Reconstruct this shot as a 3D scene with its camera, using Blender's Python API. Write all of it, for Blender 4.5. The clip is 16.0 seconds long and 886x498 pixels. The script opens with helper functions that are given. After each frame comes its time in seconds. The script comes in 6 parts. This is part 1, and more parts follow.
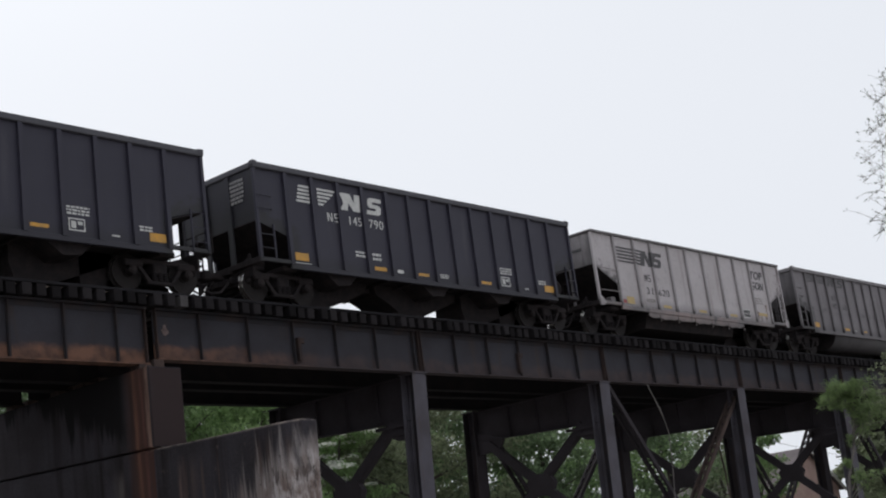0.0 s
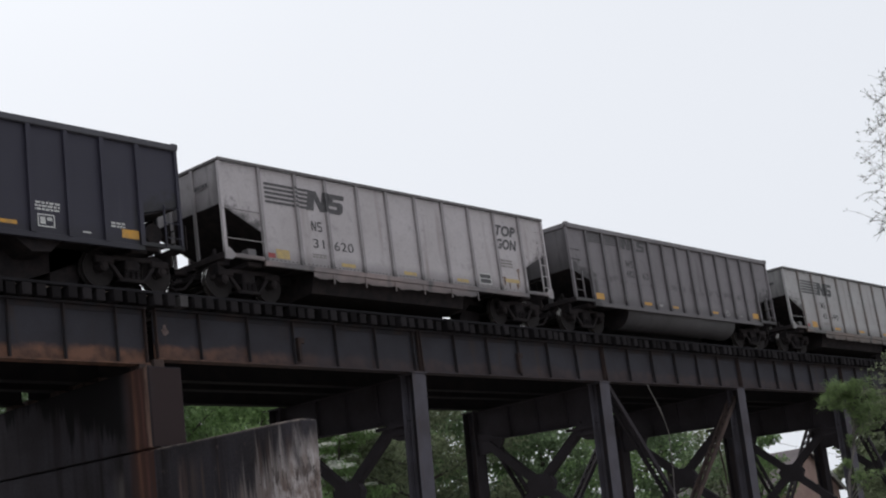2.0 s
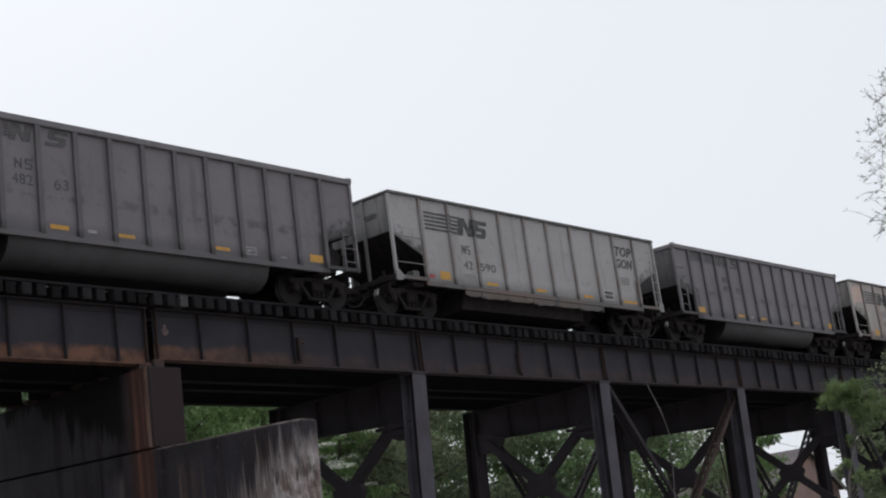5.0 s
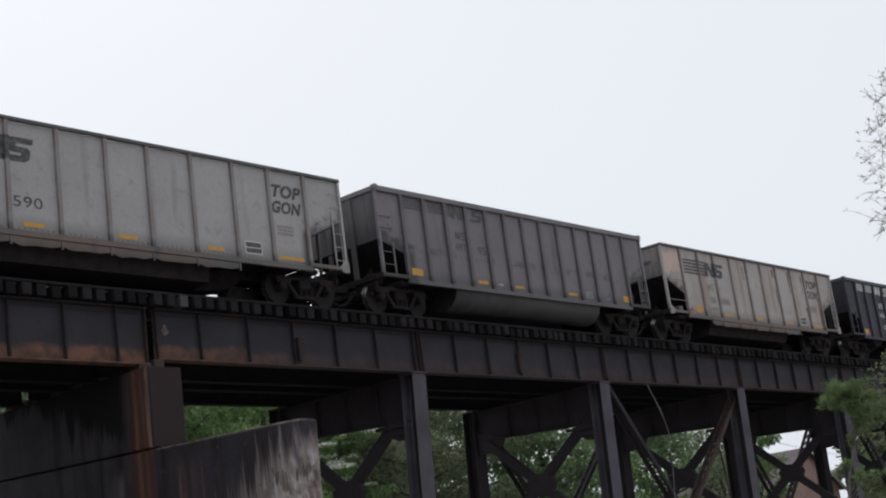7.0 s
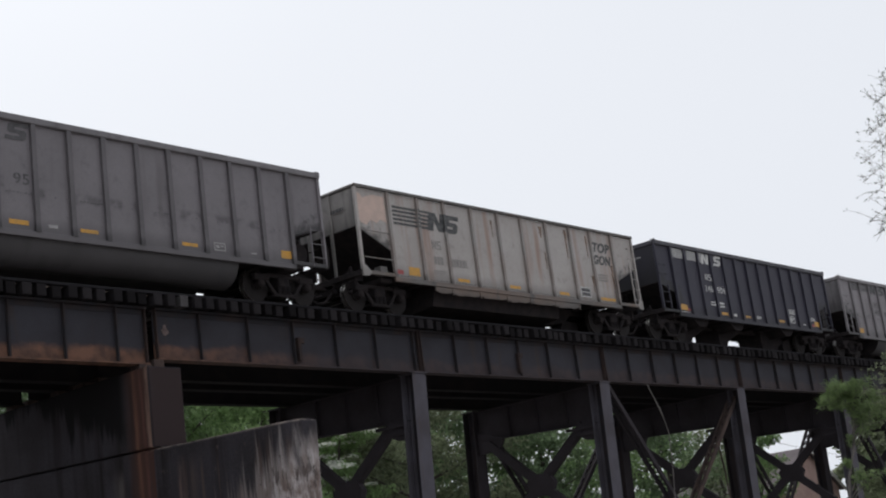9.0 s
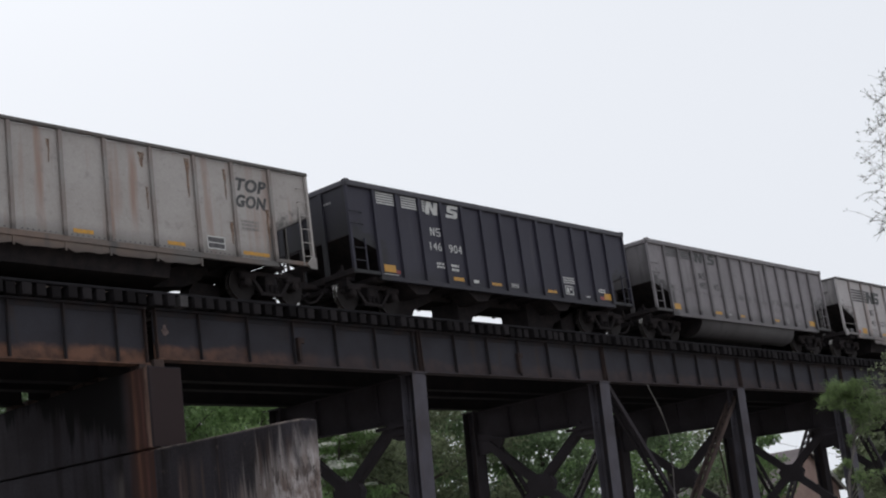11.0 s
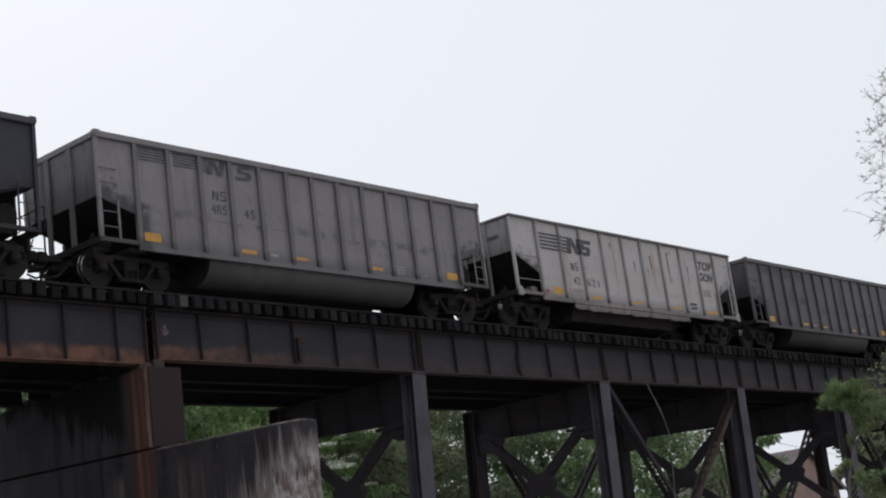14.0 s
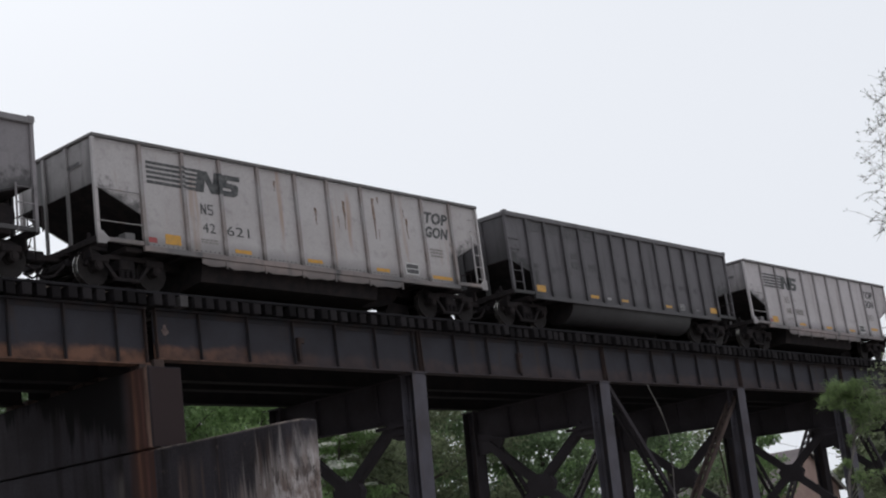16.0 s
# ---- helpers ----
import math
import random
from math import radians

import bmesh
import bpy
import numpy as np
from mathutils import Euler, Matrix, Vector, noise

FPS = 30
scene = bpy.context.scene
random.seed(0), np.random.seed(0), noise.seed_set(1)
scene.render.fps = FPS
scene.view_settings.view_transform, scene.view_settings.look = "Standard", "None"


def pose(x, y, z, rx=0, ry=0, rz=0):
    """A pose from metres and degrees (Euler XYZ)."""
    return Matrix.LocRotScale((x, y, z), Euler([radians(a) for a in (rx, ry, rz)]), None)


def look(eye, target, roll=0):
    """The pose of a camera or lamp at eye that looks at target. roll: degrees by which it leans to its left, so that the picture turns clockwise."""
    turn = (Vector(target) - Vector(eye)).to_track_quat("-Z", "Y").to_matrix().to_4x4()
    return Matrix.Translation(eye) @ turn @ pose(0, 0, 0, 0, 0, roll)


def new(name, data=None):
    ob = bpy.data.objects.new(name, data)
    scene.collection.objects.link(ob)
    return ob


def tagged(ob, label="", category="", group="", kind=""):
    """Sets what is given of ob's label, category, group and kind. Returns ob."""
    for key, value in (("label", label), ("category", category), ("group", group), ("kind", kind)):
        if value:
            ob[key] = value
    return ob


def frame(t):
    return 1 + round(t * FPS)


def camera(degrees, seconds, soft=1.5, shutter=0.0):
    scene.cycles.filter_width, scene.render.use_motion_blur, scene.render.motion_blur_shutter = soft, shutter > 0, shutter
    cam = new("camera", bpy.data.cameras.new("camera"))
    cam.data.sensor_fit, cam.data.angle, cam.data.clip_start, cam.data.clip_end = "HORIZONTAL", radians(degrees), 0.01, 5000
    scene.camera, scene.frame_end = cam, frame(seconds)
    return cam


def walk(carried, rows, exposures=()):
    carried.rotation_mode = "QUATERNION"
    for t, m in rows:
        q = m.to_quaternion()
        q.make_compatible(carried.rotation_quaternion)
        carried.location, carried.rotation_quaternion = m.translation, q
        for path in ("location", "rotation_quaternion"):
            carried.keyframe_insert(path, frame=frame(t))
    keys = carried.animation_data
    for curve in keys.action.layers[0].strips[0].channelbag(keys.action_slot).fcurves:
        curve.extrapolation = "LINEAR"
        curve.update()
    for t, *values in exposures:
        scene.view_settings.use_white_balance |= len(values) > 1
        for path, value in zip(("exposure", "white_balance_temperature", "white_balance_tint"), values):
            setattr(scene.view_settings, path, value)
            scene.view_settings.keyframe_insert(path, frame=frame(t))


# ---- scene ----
cam = camera(35.585, 16.0, soft=2.1)
EYE = Vector((0.0, 0.0, 1.6))
YAW, PITCH, ROLL = radians(50.834), radians(13.8185), -7.616
AIM = EYE + Vector((math.sin(YAW) * math.cos(PITCH), math.cos(YAW) * math.cos(PITCH), math.sin(PITCH)))
walk(cam, [(0.0, look(EYE, AIM, ROLL)), (16.0, look(EYE, AIM, ROLL))])

# ---- overcast daylight ----
world = bpy.data.worlds.new("overcast_sky")
scene.world = world
world.use_nodes = True
wn, wl = world.node_tree.nodes, world.node_tree.links
wn.clear()
sky = wn.new("ShaderNodeTexSky")
sky.sky_type, sky.sun_disc = "NISHITA", False
sky.sun_elevation, sky.sun_rotation = radians(53), radians(23)
sky.air_density, sky.dust_density, sky.ozone_density = 1.0, 6.0, 0.5
grey = wn.new("ShaderNodeHueSaturation")
grey.inputs["Saturation"].default_value = 0.12
veil = wn.new("ShaderNodeMixRGB")
veil.inputs["Fac"].default_value = 0.86
veil.inputs["Color2"].default_value = (7.68, 8.0, 8.62, 1)
back = wn.new("ShaderNodeBackground")
back.inputs["Strength"].default_value = 0.110
wout = wn.new("ShaderNodeOutputWorld")
wl.new(sky.outputs["Color"], grey.inputs["Color"])
wl.new(grey.outputs["Color"], veil.inputs["Color1"])
wl.new(veil.outputs["Color"], back.inputs["Color"])
wl.new(back.outputs["Background"], wout.inputs["Surface"])
sun_data = bpy.data.lights.new("sun", "SUN")
sun_data.energy, sun_data.angle, sun_data.color = 1.3, radians(30), (1.0, 0.97, 0.93)
sun = new("sun", sun_data)
sun.matrix_world = look((60, 100, 100), (30, 30, 0))


# ---- materials ----
def material(name, base, second=None, rough=0.7, metal=0.0, scale=2.0, fine=30.0, bump=0.15, streak=None, streak_at=0.55,
             streak_scale=(3.0, 3.0, 0.25), vary=0.25, trans=0.0, island=0.0, each=0.0, spec=0.5):
    """A surface with patches of a second colour, fine grain, relief and, if wanted, run-down streaks."""
    m = bpy.data.materials.new(name)
    m.use_nodes = True
    n, l = m.node_tree.nodes, m.node_tree.links
    b = n["Principled BSDF"]
    b.inputs["Metallic"].default_value = metal
    b.inputs["Specular IOR Level"].default_value = spec
    co = n.new("ShaderNodeTexCoord")

    def noise_at(s, detail=5.0, stretch=None):
        t = n.new("ShaderNodeTexNoise")
        t.inputs["Scale"].default_value, t.inputs["Detail"].default_value = s, detail
        if stretch:
            mp = n.new("ShaderNodeMapping")
            mp.inputs["Scale"].default_value = stretch
            l.new(co.outputs["Object"], mp.inputs["Vector"])
            l.new(mp.outputs["Vector"], t.inputs["Vector"])
        else:
            l.new(co.outputs["Object"], t.inputs["Vector"])
        return t.outputs["Fac"]

    def ramp(fac, lo, hi):
        r = n.new("ShaderNodeMapRange")
        r.inputs["From Min"].default_value, r.inputs["From Max"].default_value = lo, hi
        l.new(fac, r.inputs["Value"])
        return r.outputs["Result"]

    def mix(fac, a, c, kind="MIX"):
        x = n.new("ShaderNodeMixRGB")
        x.blend_type = kind
        for key, val in (("Fac", fac), ("Color1", a), ("Color2", c)):
            if isinstance(val, (tuple, float, int)):
                x.inputs[key].default_value = (*val, 1) if isinstance(val, tuple) else val
            else:
                l.new(val, x.inputs[key])
        return x.outputs["Color"]

    second = second or tuple(v * 0.6 for v in base)
    col = mix(ramp(noise_at(scale), 0.38, 0.68), base, second)
    grain = noise_at(fine, 8.0)
    col = mix(vary, col, mix(ramp(grain, 0.3, 0.7), tuple([0.35] * 3), tuple([1.0] * 3)), "MULTIPLY")
    if streak:
        s = noise_at(1.0, 4.0, streak_scale)
        col = mix(ramp(s, streak_at, streak_at + 0.16), col, streak)
    if island or each:
        if island:
            g = n.new("ShaderNodeNewGeometry")
            rnd, amount = g.outputs["Random Per Island"], island
        else:
            g = n.new("ShaderNodeObjectInfo")
            rnd, amount = g.outputs["Random"], each
        hsv = n.new("ShaderNodeHueSaturation")
        mr = n.new("ShaderNodeMapRange")
        mr.inputs["To Min"].default_value, mr.inputs["To Max"].default_value = 1 - amount, 1 + amount
        l.new(rnd, mr.inputs["Value"])
        l.new(mr.outputs["Result"], hsv.inputs["Value"])
        l.new(col, hsv.inputs["Color"])
        col = hsv.outputs["Color"]
    l.new(col, b.inputs["Base Color"])
    rr = n.new("ShaderNodeMapRange")
    rr.inputs["To Min"].default_value, rr.inputs["To Max"].default_value = max(0.05, rough - 0.12), min(1.0, rough + 0.12)
    l.new(grain, rr.inputs["Value"])
    l.new(rr.outputs["Result"], b.inputs["Roughness"])
    if bump:
        bp = n.new("ShaderNodeBump")
        bp.inputs["Strength"].default_value, bp.inputs["Distance"].default_value = bump, 0.02
        l.new(grain, bp.inputs["Height"])
        l.new(bp.outputs["Normal"], b.inputs["Normal"])
    if trans:
        b.inputs["Subsurface Weight"].default_value = 0.0
        tr = n.new("ShaderNodeBsdfTranslucent")
        ad = n.new("ShaderNodeMixShader")
        ad.inputs["Fac"].default_value = trans
        l.new(col, tr.inputs["Color"])
        l.new(b.outputs["BSDF"], ad.inputs[1])
        l.new(tr.outputs["BSDF"], ad.inputs[2])
        l.new(ad.outputs["Shader"], n["Material Output"].inputs["Surface"])
    return m


def web_material():
    """Old blue-grey girder paint whose lower edge has rusted to orange brown in an uneven band."""
    m = material("girder_paint", (0.042, 0.041, 0.050), (0.032, 0.030, 0.036), rough=0.8, spec=0.2, scale=1.1, streak=(0.045, 0.033, 0.029), streak_at=0.60,
                 streak_scale=(2.4, 2.4, 0.35), vary=0.35)
    n, l = m.node_tree.nodes, m.node_tree.links
    b = n["Principled BSDF"]
    old = b.inputs["Base Color"].links[0].from_socket
    co = n.new("ShaderNodeTexCoord")
    sep = n.new("ShaderNodeSeparateXYZ")
    l.new(co.outputs["Object"], sep.inputs["Vector"])
    t = n.new("ShaderNodeTexNoise")
    t.inputs["Scale"].default_value, t.inputs["Detail"].default_value = 0.8, 9.0
    l.new(co.outputs["Object"], t.inputs["Vector"])
    add = n.new("ShaderNodeMath")
    add.operation = "MULTIPLY_ADD"
    add.inputs[1].default_value = -0.62
    l.new(t.outputs["Fac"], add.inputs[0])
    l.new(sep.outputs["Z"], add.inputs[2])
    mr = n.new("ShaderNodeMapRange")
    mr.inputs["From Min"].default_value, mr.inputs["From Max"].default_value = 0.15, -0.01
    l.new(add.outputs["Value"], mr.inputs["Value"])
    # the rust is heavy at the near end of the bridge and fades out along it
    mr2 = n.new("ShaderNodeMapRange")
    mr2.inputs["From Min"].default_value, mr2.inputs["From Max"].default_value = 20.0, 27.0
    mr2.inputs["To Min"].default_value, mr2.inputs["To Max"].default_value = 1.0, 0.16
    l.new(sep.outputs["X"], mr2.inputs["Value"])
    mu = n.new("ShaderNodeMath")
    mu.operation = "MULTIPLY"
    l.new(mr.outputs["Result"], mu.inputs[0])
    l.new(mr2.outputs["Result"], mu.inputs[1])
    rust = n.new("ShaderNodeMixRGB")
    rust.inputs["Color1"].default_value, rust.inputs["Color2"].default_value = (0.076, 0.044, 0.035, 1), (0.160, 0.084, 0.058, 1)
    blotch = n.new("ShaderNodeTexNoise")
    blotch.inputs["Scale"].default_value, blotch.inputs["Detail"].default_value = 3.2, 7.0
    l.new(co.outputs["Object"], blotch.inputs["Vector"])
    br = n.new("ShaderNodeMapRange")
    br.inputs["From Min"].default_value, br.inputs["From Max"].default_value = 0.36, 0.62
    l.new(blotch.outputs["Fac"], br.inputs["Value"])
    l.new(br.outputs["Result"], rust.inputs["Fac"])
    mx = n.new("ShaderNodeMixRGB")
    l.new(mu.outputs["Value"], mx.inputs["Fac"])
    l.new(old, mx.inputs["Color1"])
    l.new(rust.outputs["Color"], mx.inputs["Color2"])
    l.new(mx.outputs["Color"], b.inputs["Base Color"])
    return m


M_WEB = web_material()
M_STEEL = material("bridge_steel", (0.088, 0.077, 0.090), (0.100, 0.076, 0.080), rough=0.85, spec=0.15, scale=1.6, vary=0.4)
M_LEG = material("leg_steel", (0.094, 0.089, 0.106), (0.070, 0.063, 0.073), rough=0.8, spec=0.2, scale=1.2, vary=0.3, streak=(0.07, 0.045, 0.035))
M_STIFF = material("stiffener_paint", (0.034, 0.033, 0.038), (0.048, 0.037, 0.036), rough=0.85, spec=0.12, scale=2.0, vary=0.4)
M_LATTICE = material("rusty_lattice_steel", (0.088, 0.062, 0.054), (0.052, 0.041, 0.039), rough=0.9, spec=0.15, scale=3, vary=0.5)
# far legs, cross girders and bracing: shade under the deck put into a darker steel
M_UNDER = material("shaded_underside_steel", (0.049, 0.043, 0.049), (0.039, 0.034, 0.037), rough=0.9, spec=0.1, scale=1.4, vary=0.4)
M_TIE = material("creosoted_timber", (0.017, 0.0155, 0.017), (0.025, 0.0225, 0.024), rough=0.95, spec=0.06, scale=1.3, fine=45, bump=0.5, vary=0.5, each=0.50)
M_GUARD = material("dusty_timber", (0.029, 0.0275, 0.031), (0.020, 0.019, 0.021), rough=0.95, spec=0.06, scale=1.3, fine=45, bump=0.5, vary=0.5)
M_NEWTIE = material("weathered_timber", (0.100, 0.094, 0.096), (0.068, 0.064, 0.065), rough=0.95, spec=0.1, scale=1.3, fine=45, bump=0.5, vary=0.5)
# inner girders: the shade under the deck is put into this near-black steel
M_SHADED_STEEL = material("shaded_girder_steel", (0.020, 0.019, 0.021), (0.028, 0.024, 0.025), rough=0.9, spec=0.08, scale=2.0, vary=0.4)
M_DULLRUST = material("dull_rusted_steel", (0.060, 0.042, 0.038), (0.040, 0.032, 0.032), rough=0.9, spec=0.12, scale=3, vary=0.5)
M_RAIL = material("rail_steel", (0.10, 0.075, 0.06), (0.06, 0.05, 0.045), rough=0.5, metal=0.6, scale=2)
def masonry_material():
    """Blackened concrete: water runs, painted shade below the deck, a rust run below the girder's bearing and bare pale
    patches towards the open end of the wall.
    """
    m = material("stained_concrete", (0.055, 0.051, 0.060), (0.037, 0.033, 0.036), rough=0.95, spec=0.08, scale=0.9, fine=22, bump=0.4,
                 streak=(0.024, 0.020, 0.021), streak_at=0.50, streak_scale=(2.2, 2.6, 0.14), vary=0.45)
    n, l = m.node_tree.nodes, m.node_tree.links
    b = n["Principled BSDF"]
    col = b.inputs["Base Color"].links[0].from_socket
    co = n.new("ShaderNodeTexCoord")
    sep = n.new("ShaderNodeSeparateXYZ")
    l.new(co.outputs["Object"], sep.inputs["Vector"])

    def rng_of(sock, a, c):
        r = n.new("ShaderNodeMapRange")
        r.interpolation_type = "SMOOTHSTEP"
        r.inputs["From Min"].default_value, r.inputs["From Max"].default_value = a, c
        l.new(sock, r.inputs["Value"])
        return r.outputs["Result"]

    def times(p, q):
        x = n.new("ShaderNodeMath")
        x.operation = "MULTIPLY"
        l.new(p, x.inputs[0])
        l.new(q, x.inputs[1])
        return x.outputs["Value"]

    def runs(stretch, lo, hi):
        mp = n.new("ShaderNodeMapping")
        mp.inputs["Scale"].default_value = stretch
        l.new(co.outputs["Object"], mp.inputs["Vector"])
        t = n.new("ShaderNodeTexNoise")
        t.inputs["Scale"].default_value, t.inputs["Detail"].default_value = 1.0, 5.0
        l.new(mp.outputs["Vector"], t.inputs["Vector"])
        return rng_of(t.outputs["Fac"], lo, hi)

    def over(col, fac, c):
        x = n.new("ShaderNodeMixRGB")
        x.inputs["Color2"].default_value = (*c, 1)
        l.new(fac, x.inputs["Fac"])
        l.new(col, x.inputs["Color1"])
        return x.outputs["Color"]

    def noise_of(stretch, detail):
        mp = n.new("ShaderNodeMapping")
        mp.inputs["Scale"].default_value = stretch
        l.new(co.outputs["Object"], mp.inputs["Vector"])
        t = n.new("ShaderNodeTexNoise")
        t.inputs["Scale"].default_value, t.inputs["Detail"].default_value, t.inputs["Roughness"].default_value = 1.0, detail, 0.62
        l.new(mp.outputs["Vector"], t.inputs["Vector"])
        return t.outputs["Fac"]

    def calc(kind, p, q):
        x = n.new("ShaderNodeMath")
        x.operation = kind
        for k, v in enumerate((p, q)):
            if isinstance(v, (int, float)):
                x.inputs[k].default_value = v
            else:
                l.new(v, x.inputs[k])
        return x.outputs["Value"]

    def line(sock, a, c, ta, tc):
        r = n.new("ShaderNodeMapRange")
        r.inputs["From Min"].default_value, r.inputs["From Max"].default_value = a, c
        r.inputs["To Min"].default_value, r.inputs["To Max"].default_value = ta, tc
        l.new(sock, r.inputs["Value"])
        return r.outputs["Result"]

    # rust has run down below the bearing in soft tongues, with a pale line down the corner of the shaft
    swing = calc("ADD", sep.outputs["Y"], calc("MULTIPLY", calc("SUBTRACT", noise_of((0.5, 2.0, 0.8), 4.0), 0.5), 0.22))

    def tongue_at(y, half, stretch, lo, hi):
        return times(times(rng_of(swing, y - half, y), rng_of(swing, y + half, y)), runs(stretch, lo, hi))

    inner = rng_of(sep.outputs["Y"], 25.945, 25.975)
    rust_band = times(rng_of(swing, 27.05, 26.5), inner)
    col = over(col, times(rust_band, runs((1.0, 3.0, 0.25), 0.18, 0.52)), (0.066, 0.036, 0.030))
    col = over(col, times(inner, tongue_at(26.50, 0.16, (1.0, 5.0, 0.7), 0.25, 0.62)), (0.130, 0.066, 0.048))
    col = over(col, times(inner, tongue_at(26.22, 0.10, (1.0, 5.0, 0.6), 0.40, 0.66)), (0.100, 0.050, 0.042))
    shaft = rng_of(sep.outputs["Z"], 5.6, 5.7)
    # the outward face of the shaft is a darker brown-black
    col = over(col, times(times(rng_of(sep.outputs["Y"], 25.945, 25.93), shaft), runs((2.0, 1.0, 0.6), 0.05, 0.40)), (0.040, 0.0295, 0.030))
    edge = times(times(rng_of(swing, 26.14, 26.02), inner), shaft)
    col = over(col, times(edge, runs((3.0, 3.0, 0.7), 0.30, 0.62)), (0.215, 0.140, 0.112))
    # grey and pinkish runs lower down, on the wing wall
    low = rng_of(sep.outputs["Z"], 5.45, 5.0)
    col = over(col, times(low, tongue_at(27.35, 0.32, (1.0, 3.0, 0.3), 0.25, 0.60)), (0.100, 0.088, 0.086))
    col = over(col, times(low, tongue_at(25.05, 0.16, (1.0, 4.0, 0.4), 0.30, 0.60)), (0.130, 0.090, 0.082))
    # soot and the bridge's shade, painted down the wing wall in ragged tongues, short at its open end and long under
    # the bridge
    # run-off and the deck's shade, painted black in long tongues below the inner girders
    shade_foot = calc("ADD", line(sep.outputs["Y"], 27.0, 31.0, 6.15, 7.55), calc("MULTIPLY", calc("SUBTRACT", noise_of((1.0, 3.4, 0.22), 6.0), 0.5), 3.2))
    runoff_shade = times(rng_of(calc("SUBTRACT", sep.outputs["Z"], shade_foot), -0.25, 0.25), rng_of(sep.outputs["Y"], 26.75, 27.15))
    col = over(col, times(runoff_shade, shaft), (0.012, 0.011, 0.012))
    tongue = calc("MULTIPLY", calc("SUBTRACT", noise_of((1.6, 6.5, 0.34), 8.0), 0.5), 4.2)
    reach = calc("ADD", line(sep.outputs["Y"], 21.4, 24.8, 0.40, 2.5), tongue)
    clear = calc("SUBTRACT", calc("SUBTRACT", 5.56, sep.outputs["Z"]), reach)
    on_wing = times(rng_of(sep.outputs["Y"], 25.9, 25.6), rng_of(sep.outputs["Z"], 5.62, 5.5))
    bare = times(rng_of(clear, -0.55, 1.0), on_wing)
    # thin grey runs between the black ones all along the wall
    col = over(col, times(times(on_wing, rng_of(sep.outputs["Z"], 5.45, 4.7)), runs((1.6, 4.6, 0.14), 0.50, 0.68)), (0.080, 0.060, 0.055))
    paler = n.new("ShaderNodeMixRGB")
    paler.inputs["Color1"].default_value, paler.inputs["Color2"].default_value = (0.185, 0.146, 0.130, 1), (0.420, 0.385, 0.378, 1)
    l.new(rng_of(sep.outputs["Y"], 24.2, 21.9), paler.inputs["Fac"])
    lime = n.new("ShaderNodeMixRGB")
    l.new(bare, lime.inputs["Fac"])
    l.new(col, lime.inputs["Color1"])
    l.new(paler.outputs["Color"], lime.inputs["Color2"])
    col = lime.outputs["Color"]
    # brown blotches, pits and pour marks on the bare part
    col = over(col, times(bare, rng_of(noise_of((2.6, 3.6, 1.1), 9.0), 0.44, 0.60)), (0.165, 0.128, 0.116))
    col = over(col, times(on_wing, rng_of(noise_of((9.0, 9.0, 5.0), 10.0), 0.57, 0.74)), (0.075, 0.060, 0.056))
    col = over(col, times(bare, rng_of(noise_of((4.0, 9.0, 1.3), 9.0), 0.53, 0.64)), (0.060, 0.048, 0.045))
    # light on the level top, painted in as a pale tone by the upward normal
    geo = n.new("ShaderNodeNewGeometry")
    nz = n.new("ShaderNodeSeparateXYZ")
    l.new(geo.outputs["Normal"], nz.inputs["Vector"])
    col = over(col, times(times(rng_of(nz.outputs["Z"], 0.25, 0.7), rng_of(sep.outputs["Y"], 25.95, 25.8)), runs((6.0, 6.0, 6.0), 0.30, 0.55)), (0.22, 0.185, 0.165))
    l.new(col, b.inputs["Base Color"])
    return m


M_PIER = masonry_material()
M_WALL = material("weathered_concrete", (0.34, 0.315, 0.315), (0.24, 0.215, 0.21), rough=0.95, spec=0.15, scale=1.6, fine=18, bump=0.5,
                  streak=(0.10, 0.085, 0.082), streak_at=0.58, streak_scale=(3.0, 3.0, 0.35), vary=0.45)
M_RUSTRUN = material("rust_stain", (0.34, 0.235, 0.175), (0.27, 0.165, 0.115), rough=0.9, spec=0.1, scale=4.0, fine=25, bump=0.1, vary=0.35)


def thin_out(m, stretch, lo, hi):
    """Lets the surface below show through a stain in ragged, stretched patches."""
    n, l = m.node_tree.nodes, m.node_tree.links
    co, mp, t, r = (n.new("ShaderNode" + k) for k in ("TexCoord", "Mapping", "TexNoise", "MapRange"))
    mp.inputs["Scale"].default_value = stretch
    t.inputs["Detail"].default_value = 6.0
    r.inputs["From Min"].default_value, r.inputs["From Max"].default_value = lo, hi
    clear, mixed = n.new("ShaderNodeBsdfTransparent"), n.new("ShaderNodeMixShader")
    l.new(co.outputs["Object"], mp.inputs["Vector"])
    l.new(mp.outputs["Vector"], t.inputs["Vector"])
    l.new(t.outputs["Fac"], r.inputs["Value"])
    l.new(r.outputs["Result"], mixed.inputs["Fac"])
    l.new(n["Principled BSDF"].outputs["BSDF"], mixed.inputs[1])
    l.new(clear.outputs["BSDF"], mixed.inputs[2])
    l.new(mixed.outputs["Shader"], n["Material Output"].inputs["Surface"])


